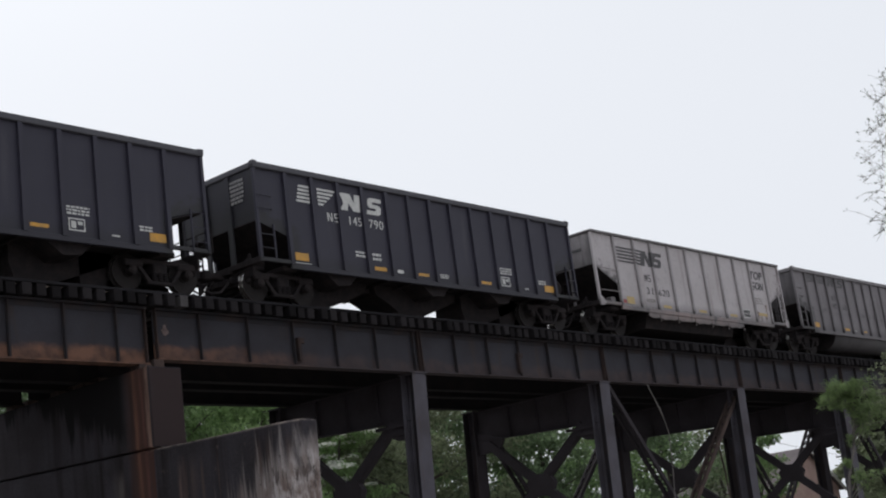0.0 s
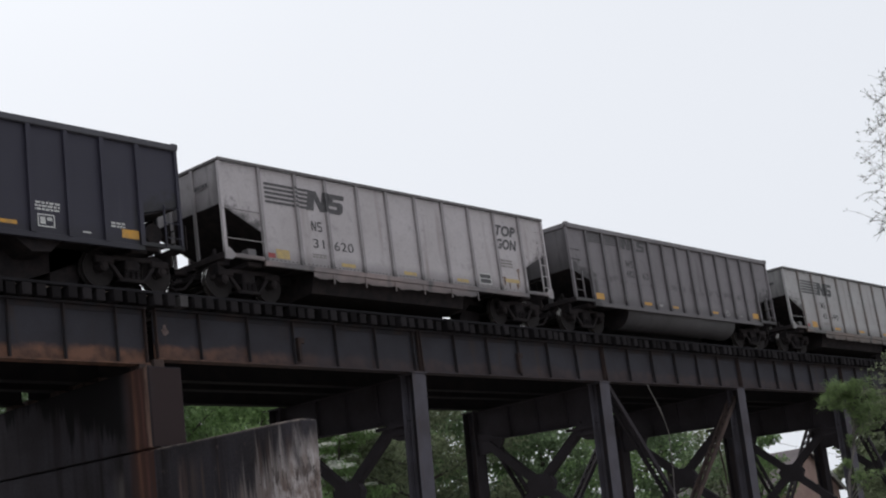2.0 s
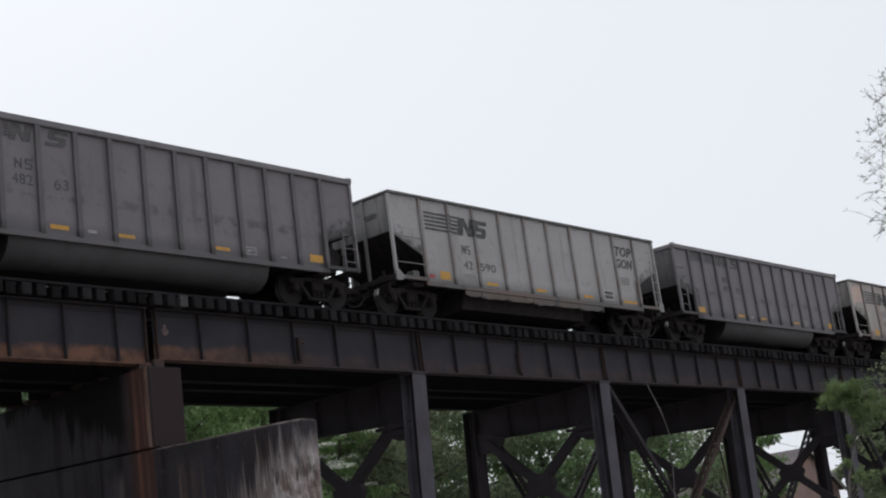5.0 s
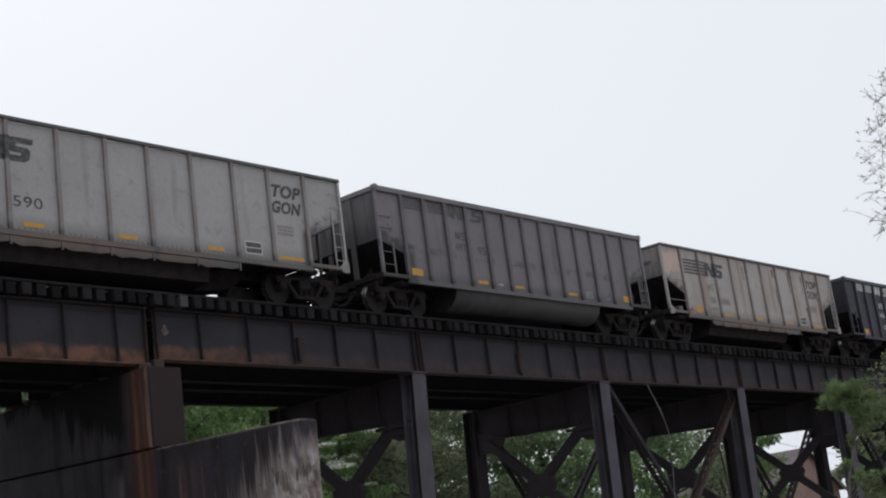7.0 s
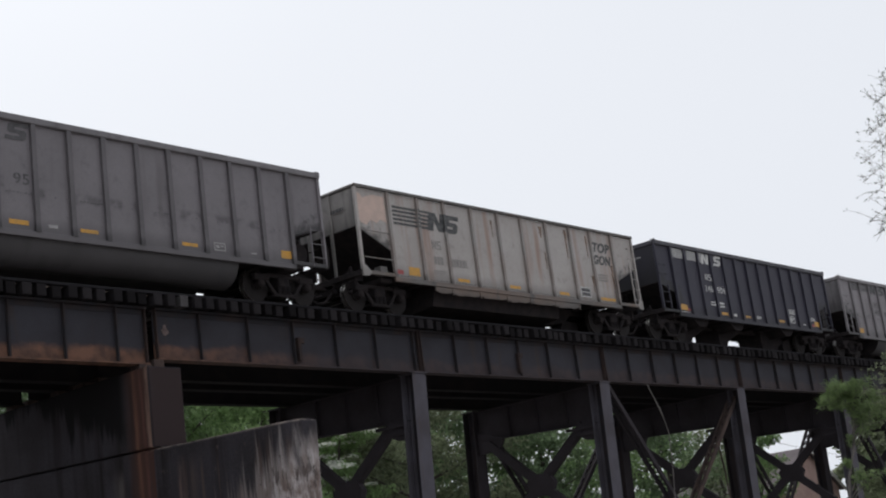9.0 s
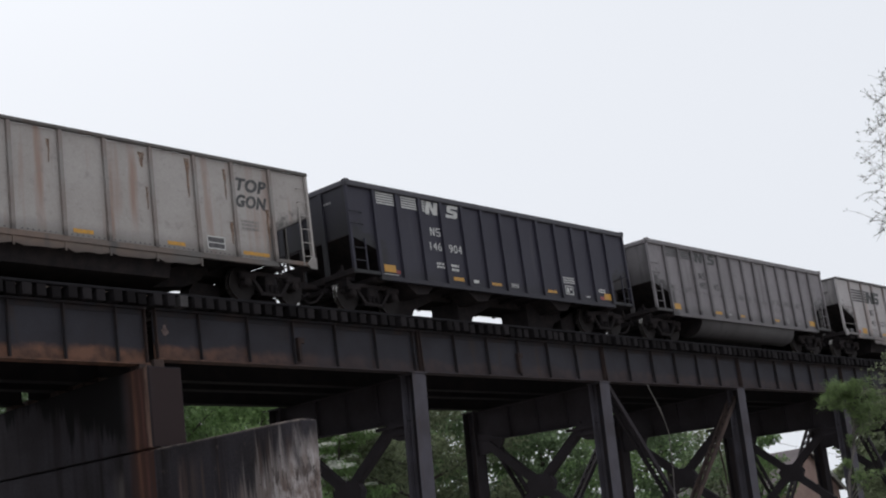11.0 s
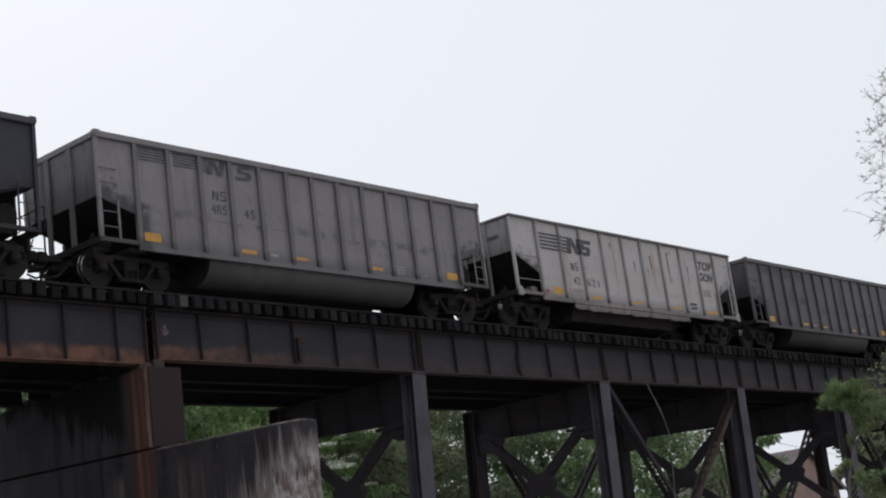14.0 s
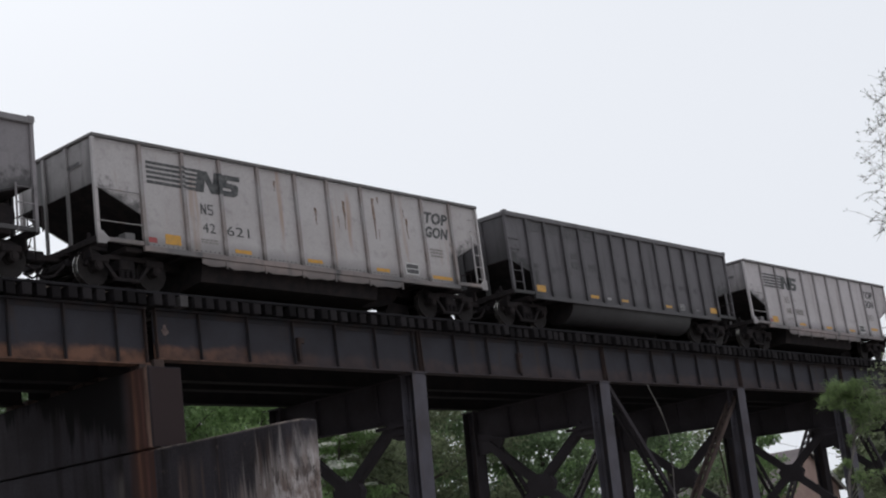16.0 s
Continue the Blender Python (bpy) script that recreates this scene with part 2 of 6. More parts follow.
thin_out(M_RUSTRUN, (22.0, 22.0, 2.2), 0.34, 0.62)
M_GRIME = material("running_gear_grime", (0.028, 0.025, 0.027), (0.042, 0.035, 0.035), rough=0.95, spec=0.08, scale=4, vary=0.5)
M_WHEEL = material("wheel_steel", (0.032, 0.028, 0.028), (0.023, 0.020, 0.020), rough=0.8, metal=0.2, spec=0.2, scale=6)
M_TREAD = material("polished_wheel_rim", (0.55, 0.54, 0.53), (0.40, 0.38, 0.36), rough=0.28, metal=1.0, scale=8, vary=0.1, bump=0.05)
M_LETTER_W = material("white_lettering", (0.62, 0.62, 0.60), (0.48, 0.48, 0.47), rough=0.7, scale=5, vary=0.25, bump=0.05)
M_LETTER_FADED = material("faded_dark_lettering", (0.078, 0.075, 0.080), (0.12, 0.116, 0.120), rough=0.8, scale=7, vary=0.35, bump=0.05)
M_LETTER_FAINT = material("nearly_gone_lettering", (0.29, 0.27, 0.26), (0.23, 0.215, 0.21), rough=0.8, scale=7, vary=0.35, bump=0.05)
M_LETTER_K = material("dark_lettering", (0.045, 0.047, 0.050), (0.13, 0.13, 0.13), rough=0.75, scale=6, vary=0.25, bump=0.05)
M_YELLOW = material("yellow_reflector", (0.62, 0.31, 0.03), (0.42, 0.24, 0.06), rough=0.5, scale=6, vary=0.35, bump=0.05)
M_YELLOW_PALE = material("faded_reflector", (0.52, 0.38, 0.15), (0.40, 0.31, 0.17), rough=0.6, scale=6, vary=0.35, bump=0.05)
M_RED = material("red_reflector", (0.35, 0.05, 0.05), (0.22, 0.06, 0.06), rough=0.5, scale=6, vary=0.3, bump=0.05)
M_BARK = material("bark", (0.085, 0.07, 0.06), (0.045, 0.038, 0.033), rough=0.95, scale=4, fine=25, bump=0.8, vary=0.5)
M_PALE_BARK = material("pale_bark", (0.17, 0.155, 0.145), (0.11, 0.10, 0.095), rough=0.95, scale=5, fine=30, bump=0.5, vary=0.4)
# unseen ground, made pale so that it bounces light onto the undersides
M_BOUNCE_GROUND = material("bounce_ground", (0.36, 0.335, 0.32), (0.27, 0.255, 0.225), rough=0.95, scale=0.15, fine=6, bump=0.6, vary=0.5)
M_BALLAST = material("ballast", (0.13, 0.12, 0.115), (0.07, 0.065, 0.06), rough=0.95, scale=1.0, fine=14, bump=0.9, vary=0.6)
M_ROOF = material("brown_shingles", (0.14, 0.115, 0.122), (0.11, 0.092, 0.098), rough=0.9, scale=1.5, fine=12, bump=0.5, vary=0.4)
M_BRICK = material("pinkish_brick", (0.60, 0.42, 0.37), (0.52, 0.36, 0.32), rough=0.9, scale=1.5, fine=14, bump=0.4, vary=0.35)
M_TRIM = material("white_trim", (0.7, 0.7, 0.68), (0.6, 0.6, 0.58), rough=0.6, scale=3, vary=0.15, bump=0.05)
M_GLASS = material("dark_window_glass", (0.03, 0.035, 0.04), (0.05, 0.055, 0.06), rough=0.1, scale=1, vary=0.1, bump=0.0)
M_WIRE = material("black_cable", (0.02, 0.02, 0.02), (0.03, 0.03, 0.03), rough=0.7, vary=0.1, bump=0.0)
LEAVES = [
    material("spring_leaves", (0.235, 0.350, 0.150), (0.170, 0.260, 0.112), rough=0.6, scale=0.6, trans=0.58, island=0.34, bump=0, vary=0.15, spec=0.25),
    material("deep_green_leaves", (0.160, 0.228, 0.122), (0.118, 0.170, 0.094), rough=0.6, scale=0.6, trans=0.58, island=0.34, bump=0, vary=0.15, spec=0.25),
    material("olive_leaves", (0.215, 0.252, 0.155), (0.160, 0.190, 0.116), rough=0.6, scale=0.6, trans=0.58, island=0.34, bump=0, vary=0.15, spec=0.25),
    material("budding_leaves", (0.060, 0.085, 0.045), (0.042, 0.060, 0.034), rough=0.6, scale=0.6, trans=0.3, island=0.45, bump=0, vary=0.15, spec=0.25),
    material("muted_leaves", (0.190, 0.265, 0.112), (0.125, 0.180, 0.080), rough=0.6, scale=0.6, trans=0.5, island=0.45, bump=0, vary=0.15, spec=0.2),
]
M_PRIMER = material("bare_primer", (0.60, 0.45, 0.39), (0.50, 0.39, 0.34), rough=0.8, scale=2.5, vary=0.3, bump=0.05)
M_TAG = material("dull_white_tag", (0.36, 0.35, 0.35), (0.28, 0.27, 0.27), rough=0.8, scale=6, vary=0.3, bump=0.05)
M_BLOSSOM = material("white_blossom", (0.84, 0.84, 0.80), (0.72, 0.73, 0.66), rough=0.6, scale=1, trans=0.5, island=0.2, bump=0, vary=0.1)


def car_paint(name, base, second, streak, at, spec=0.4, soot=(1.42, 0.96, 0.55), smudge=False, band=False):
    """Railcar paint under coal dust, grime running down from the top and soot splashed up from below (from and to a height)."""
    m = material(name, base, second, rough=0.62, scale=0.55, fine=26, bump=0.12, streak=streak, streak_at=at,
                 streak_scale=(2.2, 2.2, 0.22), vary=0.22, spec=spec)
    n, l = m.node_tree.nodes, m.node_tree.links
    b = n["Principled BSDF"]
    col = b.inputs["Base Color"].links[0].from_socket
    co = n.new("ShaderNodeTexCoord")
    sep = n.new("ShaderNodeSeparateXYZ")
    l.new(co.outputs["Object"], sep.inputs["Vector"])
    t = n.new("ShaderNodeTexNoise")
    t.inputs["Scale"].default_value, t.inputs["Detail"].default_value = 1.7, 7.0
    l.new(co.outputs["Object"], t.inputs["Vector"])
    add = n.new("ShaderNodeMath")
    add.operation = "MULTIPLY_ADD"
    add.inputs[1].default_value = 1.1 * (soot[0] - soot[1])
    l.new(t.outputs["Fac"], add.inputs[0])
    l.new(sep.outputs["Z"], add.inputs[2])
    mr = n.new("ShaderNodeMapRange")
    mr.interpolation_type = "SMOOTHSTEP"
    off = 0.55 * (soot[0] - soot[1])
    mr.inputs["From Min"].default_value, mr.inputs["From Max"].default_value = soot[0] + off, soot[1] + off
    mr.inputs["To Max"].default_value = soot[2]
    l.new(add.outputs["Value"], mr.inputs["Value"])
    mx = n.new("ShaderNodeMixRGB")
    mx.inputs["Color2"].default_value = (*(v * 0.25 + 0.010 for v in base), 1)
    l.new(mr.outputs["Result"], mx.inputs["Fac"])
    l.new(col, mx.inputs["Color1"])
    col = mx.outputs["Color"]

    def calc(kind, p, q):
        x = n.new("ShaderNodeMath")
        x.operation = kind
        for k, v in enumerate((p, q)):
            if isinstance(v, (int, float)):
                x.inputs[k].default_value = v
            else:
                l.new(v, x.inputs[k])
        return x.outputs["Value"]

    def steps(v, lo, hi, top=1.0):
        r = n.new("ShaderNodeMapRange")
        r.interpolation_type = "SMOOTHSTEP"
        r.inputs["From Min"].default_value, r.inputs["From Max"].default_value, r.inputs["To Max"].default_value = lo, hi, top
        l.new(v, r.inputs["Value"])
        return r.outputs["Result"]

    def over(fac, colour):
        x = n.new("ShaderNodeMixRGB")
        x.inputs["Color2"].default_value = (*colour, 1)
        l.new(fac, x.inputs["Fac"])
        l.new(col, x.inputs["Color1"])
        return x.outputs["Color"]

    mott = n.new("ShaderNodeTexNoise")
    mott.inputs["Scale"].default_value, mott.inputs["Detail"].default_value, mott.inputs["Roughness"].default_value = 3.4, 9.0, 0.68
    l.new(co.outputs["Object"], mott.inputs["Vector"])
    col = over(steps(mott.outputs["Fac"], 0.50, 0.74, 0.55), tuple(v * 0.55 + 0.006 for v in second))
    if band:
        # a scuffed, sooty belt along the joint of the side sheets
        belt = calc("ABSOLUTE", calc("SUBTRACT", sep.outputs["Z"], 1.90), 0.0)
        col = over(calc("MULTIPLY", steps(belt, 0.20, 0.03, 0.75), steps(t.outputs["Fac"], 0.46, 0.60)), tuple(v * 0.50 for v in second))
    if smudge:
        # coal soot blown up the sheet from the open bays at both ends
        out = calc("ABSOLUTE", sep.outputs["X"], 0.0)
        rise = calc("SUBTRACT", sep.outputs["Z"], calc("MULTIPLY", calc("SUBTRACT", out, 5.9), 0.36))
        rise = calc("SUBTRACT", rise, calc("MULTIPLY", calc("SUBTRACT", mott.outputs["Fac"], 0.5), 1.5))
        col = over(calc("MULTIPLY", steps(rise, 2.22, 1.72, 0.88), steps(out, 5.7, 5.98)), tuple(v * 0.12 + 0.014 for v in base))
    l.new(col, b.inputs["Base Color"])
    return m


PAINTS, SOOT_SHADE, RIBBED, DUST_SHADE, SKIRTS = {}, {}, {}, {}, {}
for key, base, second, runs_in, at in (
        ("black", (0.027, 0.0260, 0.041), (0.033, 0.032, 0.048), (0.043, 0.041, 0.053), 0.60),
        ("white", (0.47, 0.45, 0.45), (0.41, 0.39, 0.385), (0.30, 0.275, 0.265), 0.60),
        ("dull_white", (0.375, 0.378, 0.366), (0.325, 0.322, 0.310), (0.25, 0.235, 0.23), 0.60),
        ("cream", (0.405, 0.390, 0.362), (0.345, 0.325, 0.298), (0.285, 0.205, 0.165), 0.55),
        ("rusty_white", (0.445, 0.432, 0.422), (0.390, 0.371, 0.358), (0.30, 0.20, 0.135), 0.605),
        ("grey", (0.190, 0.180, 0.186), (0.155, 0.147, 0.152), (0.120, 0.112, 0.114), 0.57),
        ("pale_grey", (0.235, 0.224, 0.228), (0.190, 0.181, 0.186), (0.145, 0.136, 0.137), 0.57),
        ("dark_grey", (0.112, 0.107, 0.113), (0.085, 0.081, 0.087), (0.062, 0.058, 0.062), 0.54)):
    base, second, runs_in = [(r, 0.97 * g, b) for r, g, b in (base, second, runs_in)]
    PAINTS[key] = car_paint(key + "_car_paint", base, second, runs_in, at, smudge=True, band="grey" in key)
    # ribs: soot and brown wear, with the shade on their sides painted in
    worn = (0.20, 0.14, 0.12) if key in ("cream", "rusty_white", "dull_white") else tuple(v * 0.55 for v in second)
    RIBBED[key] = PAINTS[key] if key == "black" else car_paint(key + "_shaded_rib_paint", tuple(v * 0.66 for v in base), worn, tuple(v * 0.6 for v in runs_in), 0.57, soot=(1.22, 0.98, 0.85))
    light = key in ("white", "dull_white", "cream", "rusty_white")
    # top chords: shadow side painted dark on pale cars, dust paled on dark ones
    DUST_SHADE[key] = car_paint(key + "_chord_dust_shade", tuple(v * 0.30 if light else v * 0.75 + 0.05 for v in base), tuple(v * 0.25 if light else v * 0.7 + 0.035 for v in second),
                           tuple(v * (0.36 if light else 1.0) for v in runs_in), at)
    # skirts: brown run-off, with the shadow below the side sheets painted in
    SKIRTS[key] = car_paint(key + "_shaded_skirt_paint", tuple(v * w for v, w in zip(base, (0.56, 0.48, 0.45) if key in ("white", "rusty_white") else (0.42, 0.32, 0.27))), tuple(v * 0.30 for v in base), tuple(v * 0.20 for v in base), 0.56, soot=(0.80, 0.55, 0.7))
    # soot on the car ends; on the round tubs this tone paints their shade
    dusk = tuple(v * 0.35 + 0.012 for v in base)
    SOOT_SHADE[key] = car_paint("soot_shade_" + key + "_car_paint", tuple(v * 0.8 for v in base), dusk, tuple(v * 0.22 + 0.012 for v in base), 0.50, soot=(3.3, 2.1, 0.8))


# ---- mesh helpers ----
def box(bm, x0, x1, y0, y1, z0, z1, bevel=0.0):
    r = bmesh.ops.create_cube(bm, size=1.0, matrix=Matrix.LocRotScale(((x0 + x1) / 2, (y0 + y1) / 2, (z0 + z1) / 2), None,
                                                                      (abs(x1 - x0), abs(y1 - y0), abs(z1 - z0))))
    if bevel:
        edges = list({e for v in r["verts"] for e in v.link_edges})
        bmesh.ops.bevel(bm, geom=edges, offset=bevel, segments=1, affect="EDGES", profile=0.5)


def beam(bm, a, b, w, h, up=(0, 0, 1)):
    """A bar from a to b, w wide and h deep."""
    a, b = Vector(a), Vector(b)
    d = (b - a).normalized()
    side = d.cross(Vector(up)).normalized()
    top = side.cross(d)
    m = Matrix((side * w, d * (b - a).length, top * h)).transposed().to_4x4()
    m.translation = (a + b) / 2
    bmesh.ops.create_cube(bm, size=1.0, matrix=m)


def rod(bm, a, b, r, seg=8, r2=None):
    a, b = Vector(a), Vector(b)
    q = (b - a).to_track_quat("Z", "Y").to_matrix().to_4x4()
    q.translation = (a + b) / 2
    bmesh.ops.create_cone(bm, cap_ends=True, segments=seg, radius1=r, radius2=r if r2 is None else r2, depth=(b - a).length, matrix=q)


def slab(bm, pts, y0, y1):
    """The outline pts in the xz plane, thick from y0 to y1."""
    lo = [bm.verts.new((x, y0, z)) for x, z in pts]
    hi = [bm.verts.new((x, y1, z)) for x, z in pts]
    bm.faces.new(lo)
    bm.faces.new(list(reversed(hi)))
    for i in range(len(pts)):
        j = (i + 1) % len(pts)
        bm.faces.new((lo[j], lo[i], hi[i], hi[j]))


def slab_x(bm, pts, x0, x1):
    """The outline pts in the yz plane, thick from x0 to x1."""
    lo = [bm.verts.new((x0, y, z)) for y, z in pts]
    hi = [bm.verts.new((x1, y, z)) for y, z in pts]
    bm.faces.new(list(reversed(lo)))
    bm.faces.new(hi)
    for i in range(len(pts)):
        j = (i + 1) % len(pts)
        bm.faces.new((lo[i], lo[j], hi[j], hi[i]))


def tube(bm, pts, radii, seg=7):
    """A bent, tapering tube along pts."""
    pts = [Vector(p) for p in pts]
    rings = []
    for i, p in enumerate(pts):
        d = (pts[min(i + 1, len(pts) - 1)] - pts[max(i - 1, 0)]).normalized()
        ref = Vector((0, 0, 1)) if abs(d.z) < 0.9 else Vector((1, 0, 0))
        a = d.cross(ref).normalized()
        b = d.cross(a)
        rings.append([bm.verts.new(p + radii[i] * (math.cos(k * math.tau / seg) * a + math.sin(k * math.tau / seg) * b)) for k in range(seg)])
    for r0, r1 in zip(rings, rings[1:]):
        for k in range(seg):
            bm.faces.new((r0[k], r0[(k + 1) % seg], r1[(k + 1) % seg], r1[k]))
    bm.faces.new(rings[-1])
    bm.faces.new(list(reversed(rings[0])))


def finish(bm, name, smooth=False):
    bmesh.ops.recalc_face_normals(bm, faces=bm.faces)
    me = bpy.data.meshes.new(name)
    bm.to_mesh(me)
    bm.free()
    if smooth:
        me.polygons.foreach_set("use_smooth", [True] * len(me.polygons))
    return me


def piece(name, me, mat, parent=None, m=None, label=""):
    """An object on a shared mesh; its material belongs to the object."""
    ob = new(name, me)
    if not me.materials:
        me.materials.append(None)
    ob.material_slots[0].link = "OBJECT"
    ob.material_slots[0].material = mat
    if parent:
        ob.parent = parent
    if m is not None:
        ob.matrix_basis = m
    if label:
        ob["label"] = label
    return ob


def part(name, bm, mat, parent=None, label="", smooth=False):
    return piece(name, finish(bm, name, smooth), mat, parent, None, label)


def empty(name, m, label, category, group="", kind=""):
    ob = new(name)
    ob.empty_display_size = 0.2
    ob.matrix_basis = m
    return tagged(ob, label, category, group, kind)

# ---- the ground ----
YC = 27.82          # middle of the near track
RAIL = 9.79         # top of its rails
bm = bmesh.new()
bmesh.ops.create_grid(bm, x_segments=60, y_segments=60, size=1500)
for v in bm.verts:
    far = max(0.0, math.hypot(v.co.x, v.co.y) - 140)
    v.co.z = min(5.0, far * 0.006) * (0.6 + 0.5 * noise.noise(v.co * 0.004))
ground = part("ground", bm, M_BOUNCE_GROUND)
tagged(ground, "unseen ground, made pale to bounce light under the viaduct", "ground", kind="structure")


def embankment(x0, x1, label):
    bm = bmesh.new()
    slab_x(bm, [(YC - 3.2, RAIL - 0.5), (YC + 6.6, RAIL - 0.5), (YC + 19, -0.2), (YC - 15, -0.2)], x0, x1)
    ob = part("embankment", bm, M_BALLAST)
    return tagged(ob, label, "embankment", kind="structure")


embankment(-175, 1.5, "gravel railway embankment leading onto the viaduct")
embankment(97.6, 235, "gravel railway embankment at the far end of the viaduct")

# ---- the viaduct ----
BENTS = (30.9, 40.65, 50.4, 60.0, 69.4, 79.0, 88.5)
PIER_X = 20.9
GIRDER_Y = (26.67, 28.95, 30.05, 32.1)
TOP = 9.24


def girder(x0, x1, y, bottom, spacing, first, detailed, label):
    """A riveted plate girder between x0 and x1: web, flange plates, angles and stiffeners."""
    root = empty("plate_girder", pose(0, 0, bottom), label, "girder", "girders of the viaduct", "structure")
    h = TOP - bottom
    side = -1 if y < YC + 2 else 1
    bm = bmesh.new()
    box(bm, x0, x1, y - 0.012, y + 0.012, 0.03, h - 0.03)
    part("web", bm, M_WEB if detailed else M_SHADED_STEEL, root)
    bm = bmesh.new()
    box(bm, x0, x1, y - 0.17, y + 0.17, 0.0, 0.03, 0.006)
    box(bm, x0, x1, y - 0.15, y - 0.012, 0.03, 0.048)
    box(bm, x0, x1, y + 0.012, y + 0.15, 0.03, 0.048)
    box(bm, x0, x1, y - 0.032, y - 0.012, 0.048, 0.17)
    part("bottom_flange", bm, M_WEB if detailed else M_SHADED_STEEL, root)
    bm = bmesh.new()
    box(bm, x0, x1, y - 0.17, y + 0.17, h - 0.03, h, 0.006)
    box(bm, x0, x1, y - 0.15, y - 0.012, h - 0.048, h - 0.03)
    box(bm, x0, x1, y - 0.032, y - 0.012, h - 0.17, h - 0.048)
    part("top_flange", bm, M_STIFF if detailed else M_SHADED_STEEL, root)
    if detailed:
        bm = bmesh.new()
        box(bm, -0.012, 0.012, -0.135, -0.034, 0.05, h - 0.05)
        box(bm, 0.012, 0.085, -0.050, -0.034, 0.05, h - 0.05)
        stiff = finish(bm, "stiffener")
        bm = bmesh.new()
        for k in range(int((x1 - x0) / 0.16)):
            box(bm, x0 + 0.08 + k * 0.16 - 0.014, x0 + 0.08 + k * 0.16 + 0.014, y - 0.044, y - 0.032, 0.095, 0.123)
        part("rivet_row", bm, M_WEB, root)
        x = first
        while x < x1 - 0.05:
            piece("stiffener", stiff, M_STIFF, root, pose(x, y, 0))
            x += spacing
        for xe in (x0 + 0.04, x1 - 0.04):
            piece("end_stiffener", stiff, M_DULLRUST, root, pose(xe, y, 0))
    return root


SPANS = [(3.2, PIER_X - 0.05, 7.80, 1.46, 3.9)] + [
    (a + (0.20 if a == PIER_X else 0.02), b - 0.02, 7.94, 1.62, a + 0.02 + f) for a, b, f in
    ((PIER_X, BENTS[0], 1.60), (BENTS[0], BENTS[1], 1.62), (BENTS[1], BENTS[2], 1.60), (BENTS[2], BENTS[3], 1.58), (BENTS[3], BENTS[4], 1.6),
     (BENTS[4], BENTS[5], 1.6), (BENTS[5], BENTS[6], 1.6), (BENTS[6], 98.0, 1.6))]
for x0, x1, bottom, step, first in SPANS:
    for k, y in enumerate(GIRDER_Y):
        slack = 0.018 if k else 0.0
        girder(x0 - slack, x1 + slack, y, bottom, step, first, k == 0,
               "dark riveted steel plate girder, rusted along its lower edge" if k == 0 else "dark plain steel plate girder under the track")

M_SCAB = material("flaking_paint", (0.180, 0.138, 0.132), (0.100, 0.074, 0.070), rough=0.9, spec=0.1, scale=9, vary=0.5)
# a pale scab of paint and two brackets on the near girder
bm = bmesh.new()
slab(bm, [(21.40, 8.62), (21.47, 8.58), (21.55, 8.62), (21.60, 8.70), (21.52, 8.76), (21.50, 8.86), (21.43, 8.85), (21.42, 8.76), (21.35, 8.72)], 26.648, 26.656)
tagged(part("paint_scab", bm, M_SCAB), "pale scab of flaking paint on the girder", "stain", kind="structure")
for x in (25.97, 35.77):
    bm = bmesh.new()
    box(bm, x - 0.09, x + 0.02, 26.52, 26.655, 8.10, 8.75, 0.01)
    box(bm, x - 0.05, x + 0.12, 26.50, 26.56, 8.58, 8.74, 0.01)
    tagged(part("girder_bracket", bm, M_DULLRUST), "small rusty steel bracket riveted to the girder", "bracket", "brackets on the girder", "structure")

# ---- track ----
deck = empty("track", pose(0, 0, 0), "open-deck railway track on dark creosoted timber ties", "railway track", kind="structure")
bm = bmesh.new()
box(bm, -0.125, 0.125, -1.52, 1.52, 0, 0.29, 0.012)
tie_mesh = finish(bm, "tie")
rng = random.Random(7)
x = 3.4
ties = []
while x < 97.6:
    ties.append(x)
    x += 0.405 + rng.uniform(-0.02, 0.02)
pale = min(ties, key=lambda v: abs(v - 21.98))
for x in ties:
    piece("tie", tie_mesh, M_NEWTIE if x == pale else M_TIE, deck, pose(x, YC + rng.uniform(-0.07, 0.07), TOP + 0.005 + rng.uniform(-0.012, 0.012), rng.uniform(-0.3, 0.3), 0, rng.uniform(-1, 1)))
bm = bmesh.new()
for x in ties:
    box(bm, x - 0.125, x + 0.125, 29.75, 32.5, TOP + 0.004, TOP + 0.29)
far_ties = part("far_track_ties", bm, M_TIE, deck)
far_ties["kind"] = "stuff"


def rail_run(bm, y, x0, x1, z0, z1):
    for a, b, c, d in ((-0.07, 0.07, z0, z0 + 0.03), (-0.012, 0.012, z0 + 0.03, z1 - 0.045), (-0.036, 0.036, z1 - 0.045, z1)):
        box(bm, x0, x1, y + a, y + b, c, d)


for y in (YC - 0.753, YC + 0.753):
    bm = bmesh.new()
    rail_run(bm, y, -175, 235, TOP + 0.30, RAIL)
    part("rail", bm, M_RAIL, deck)
for y in (YC - 0.28, YC + 0.28):
    bm = bmesh.new()
    rail_run(bm, y, 3, 97.6, TOP + 0.30, RAIL - 0.06)
    part("guard_rail", bm, M_RAIL, deck)
bm = bmesh.new()
box(bm, 3.2, 97.6, YC - 1.50, YC - 1.30, TOP + 0.30, TOP + 0.37, 0.012)
part("guard_timber", bm, M_GUARD, deck, "dusty timber laid along the ends of the ties")
bm = bmesh.new()
for k in range(-350, 2):
    box(bm, k * 0.5 - 0.12, k * 0.5 + 0.12, YC - 1.3, YC + 1.3, TOP + 0.05, TOP + 0.30)
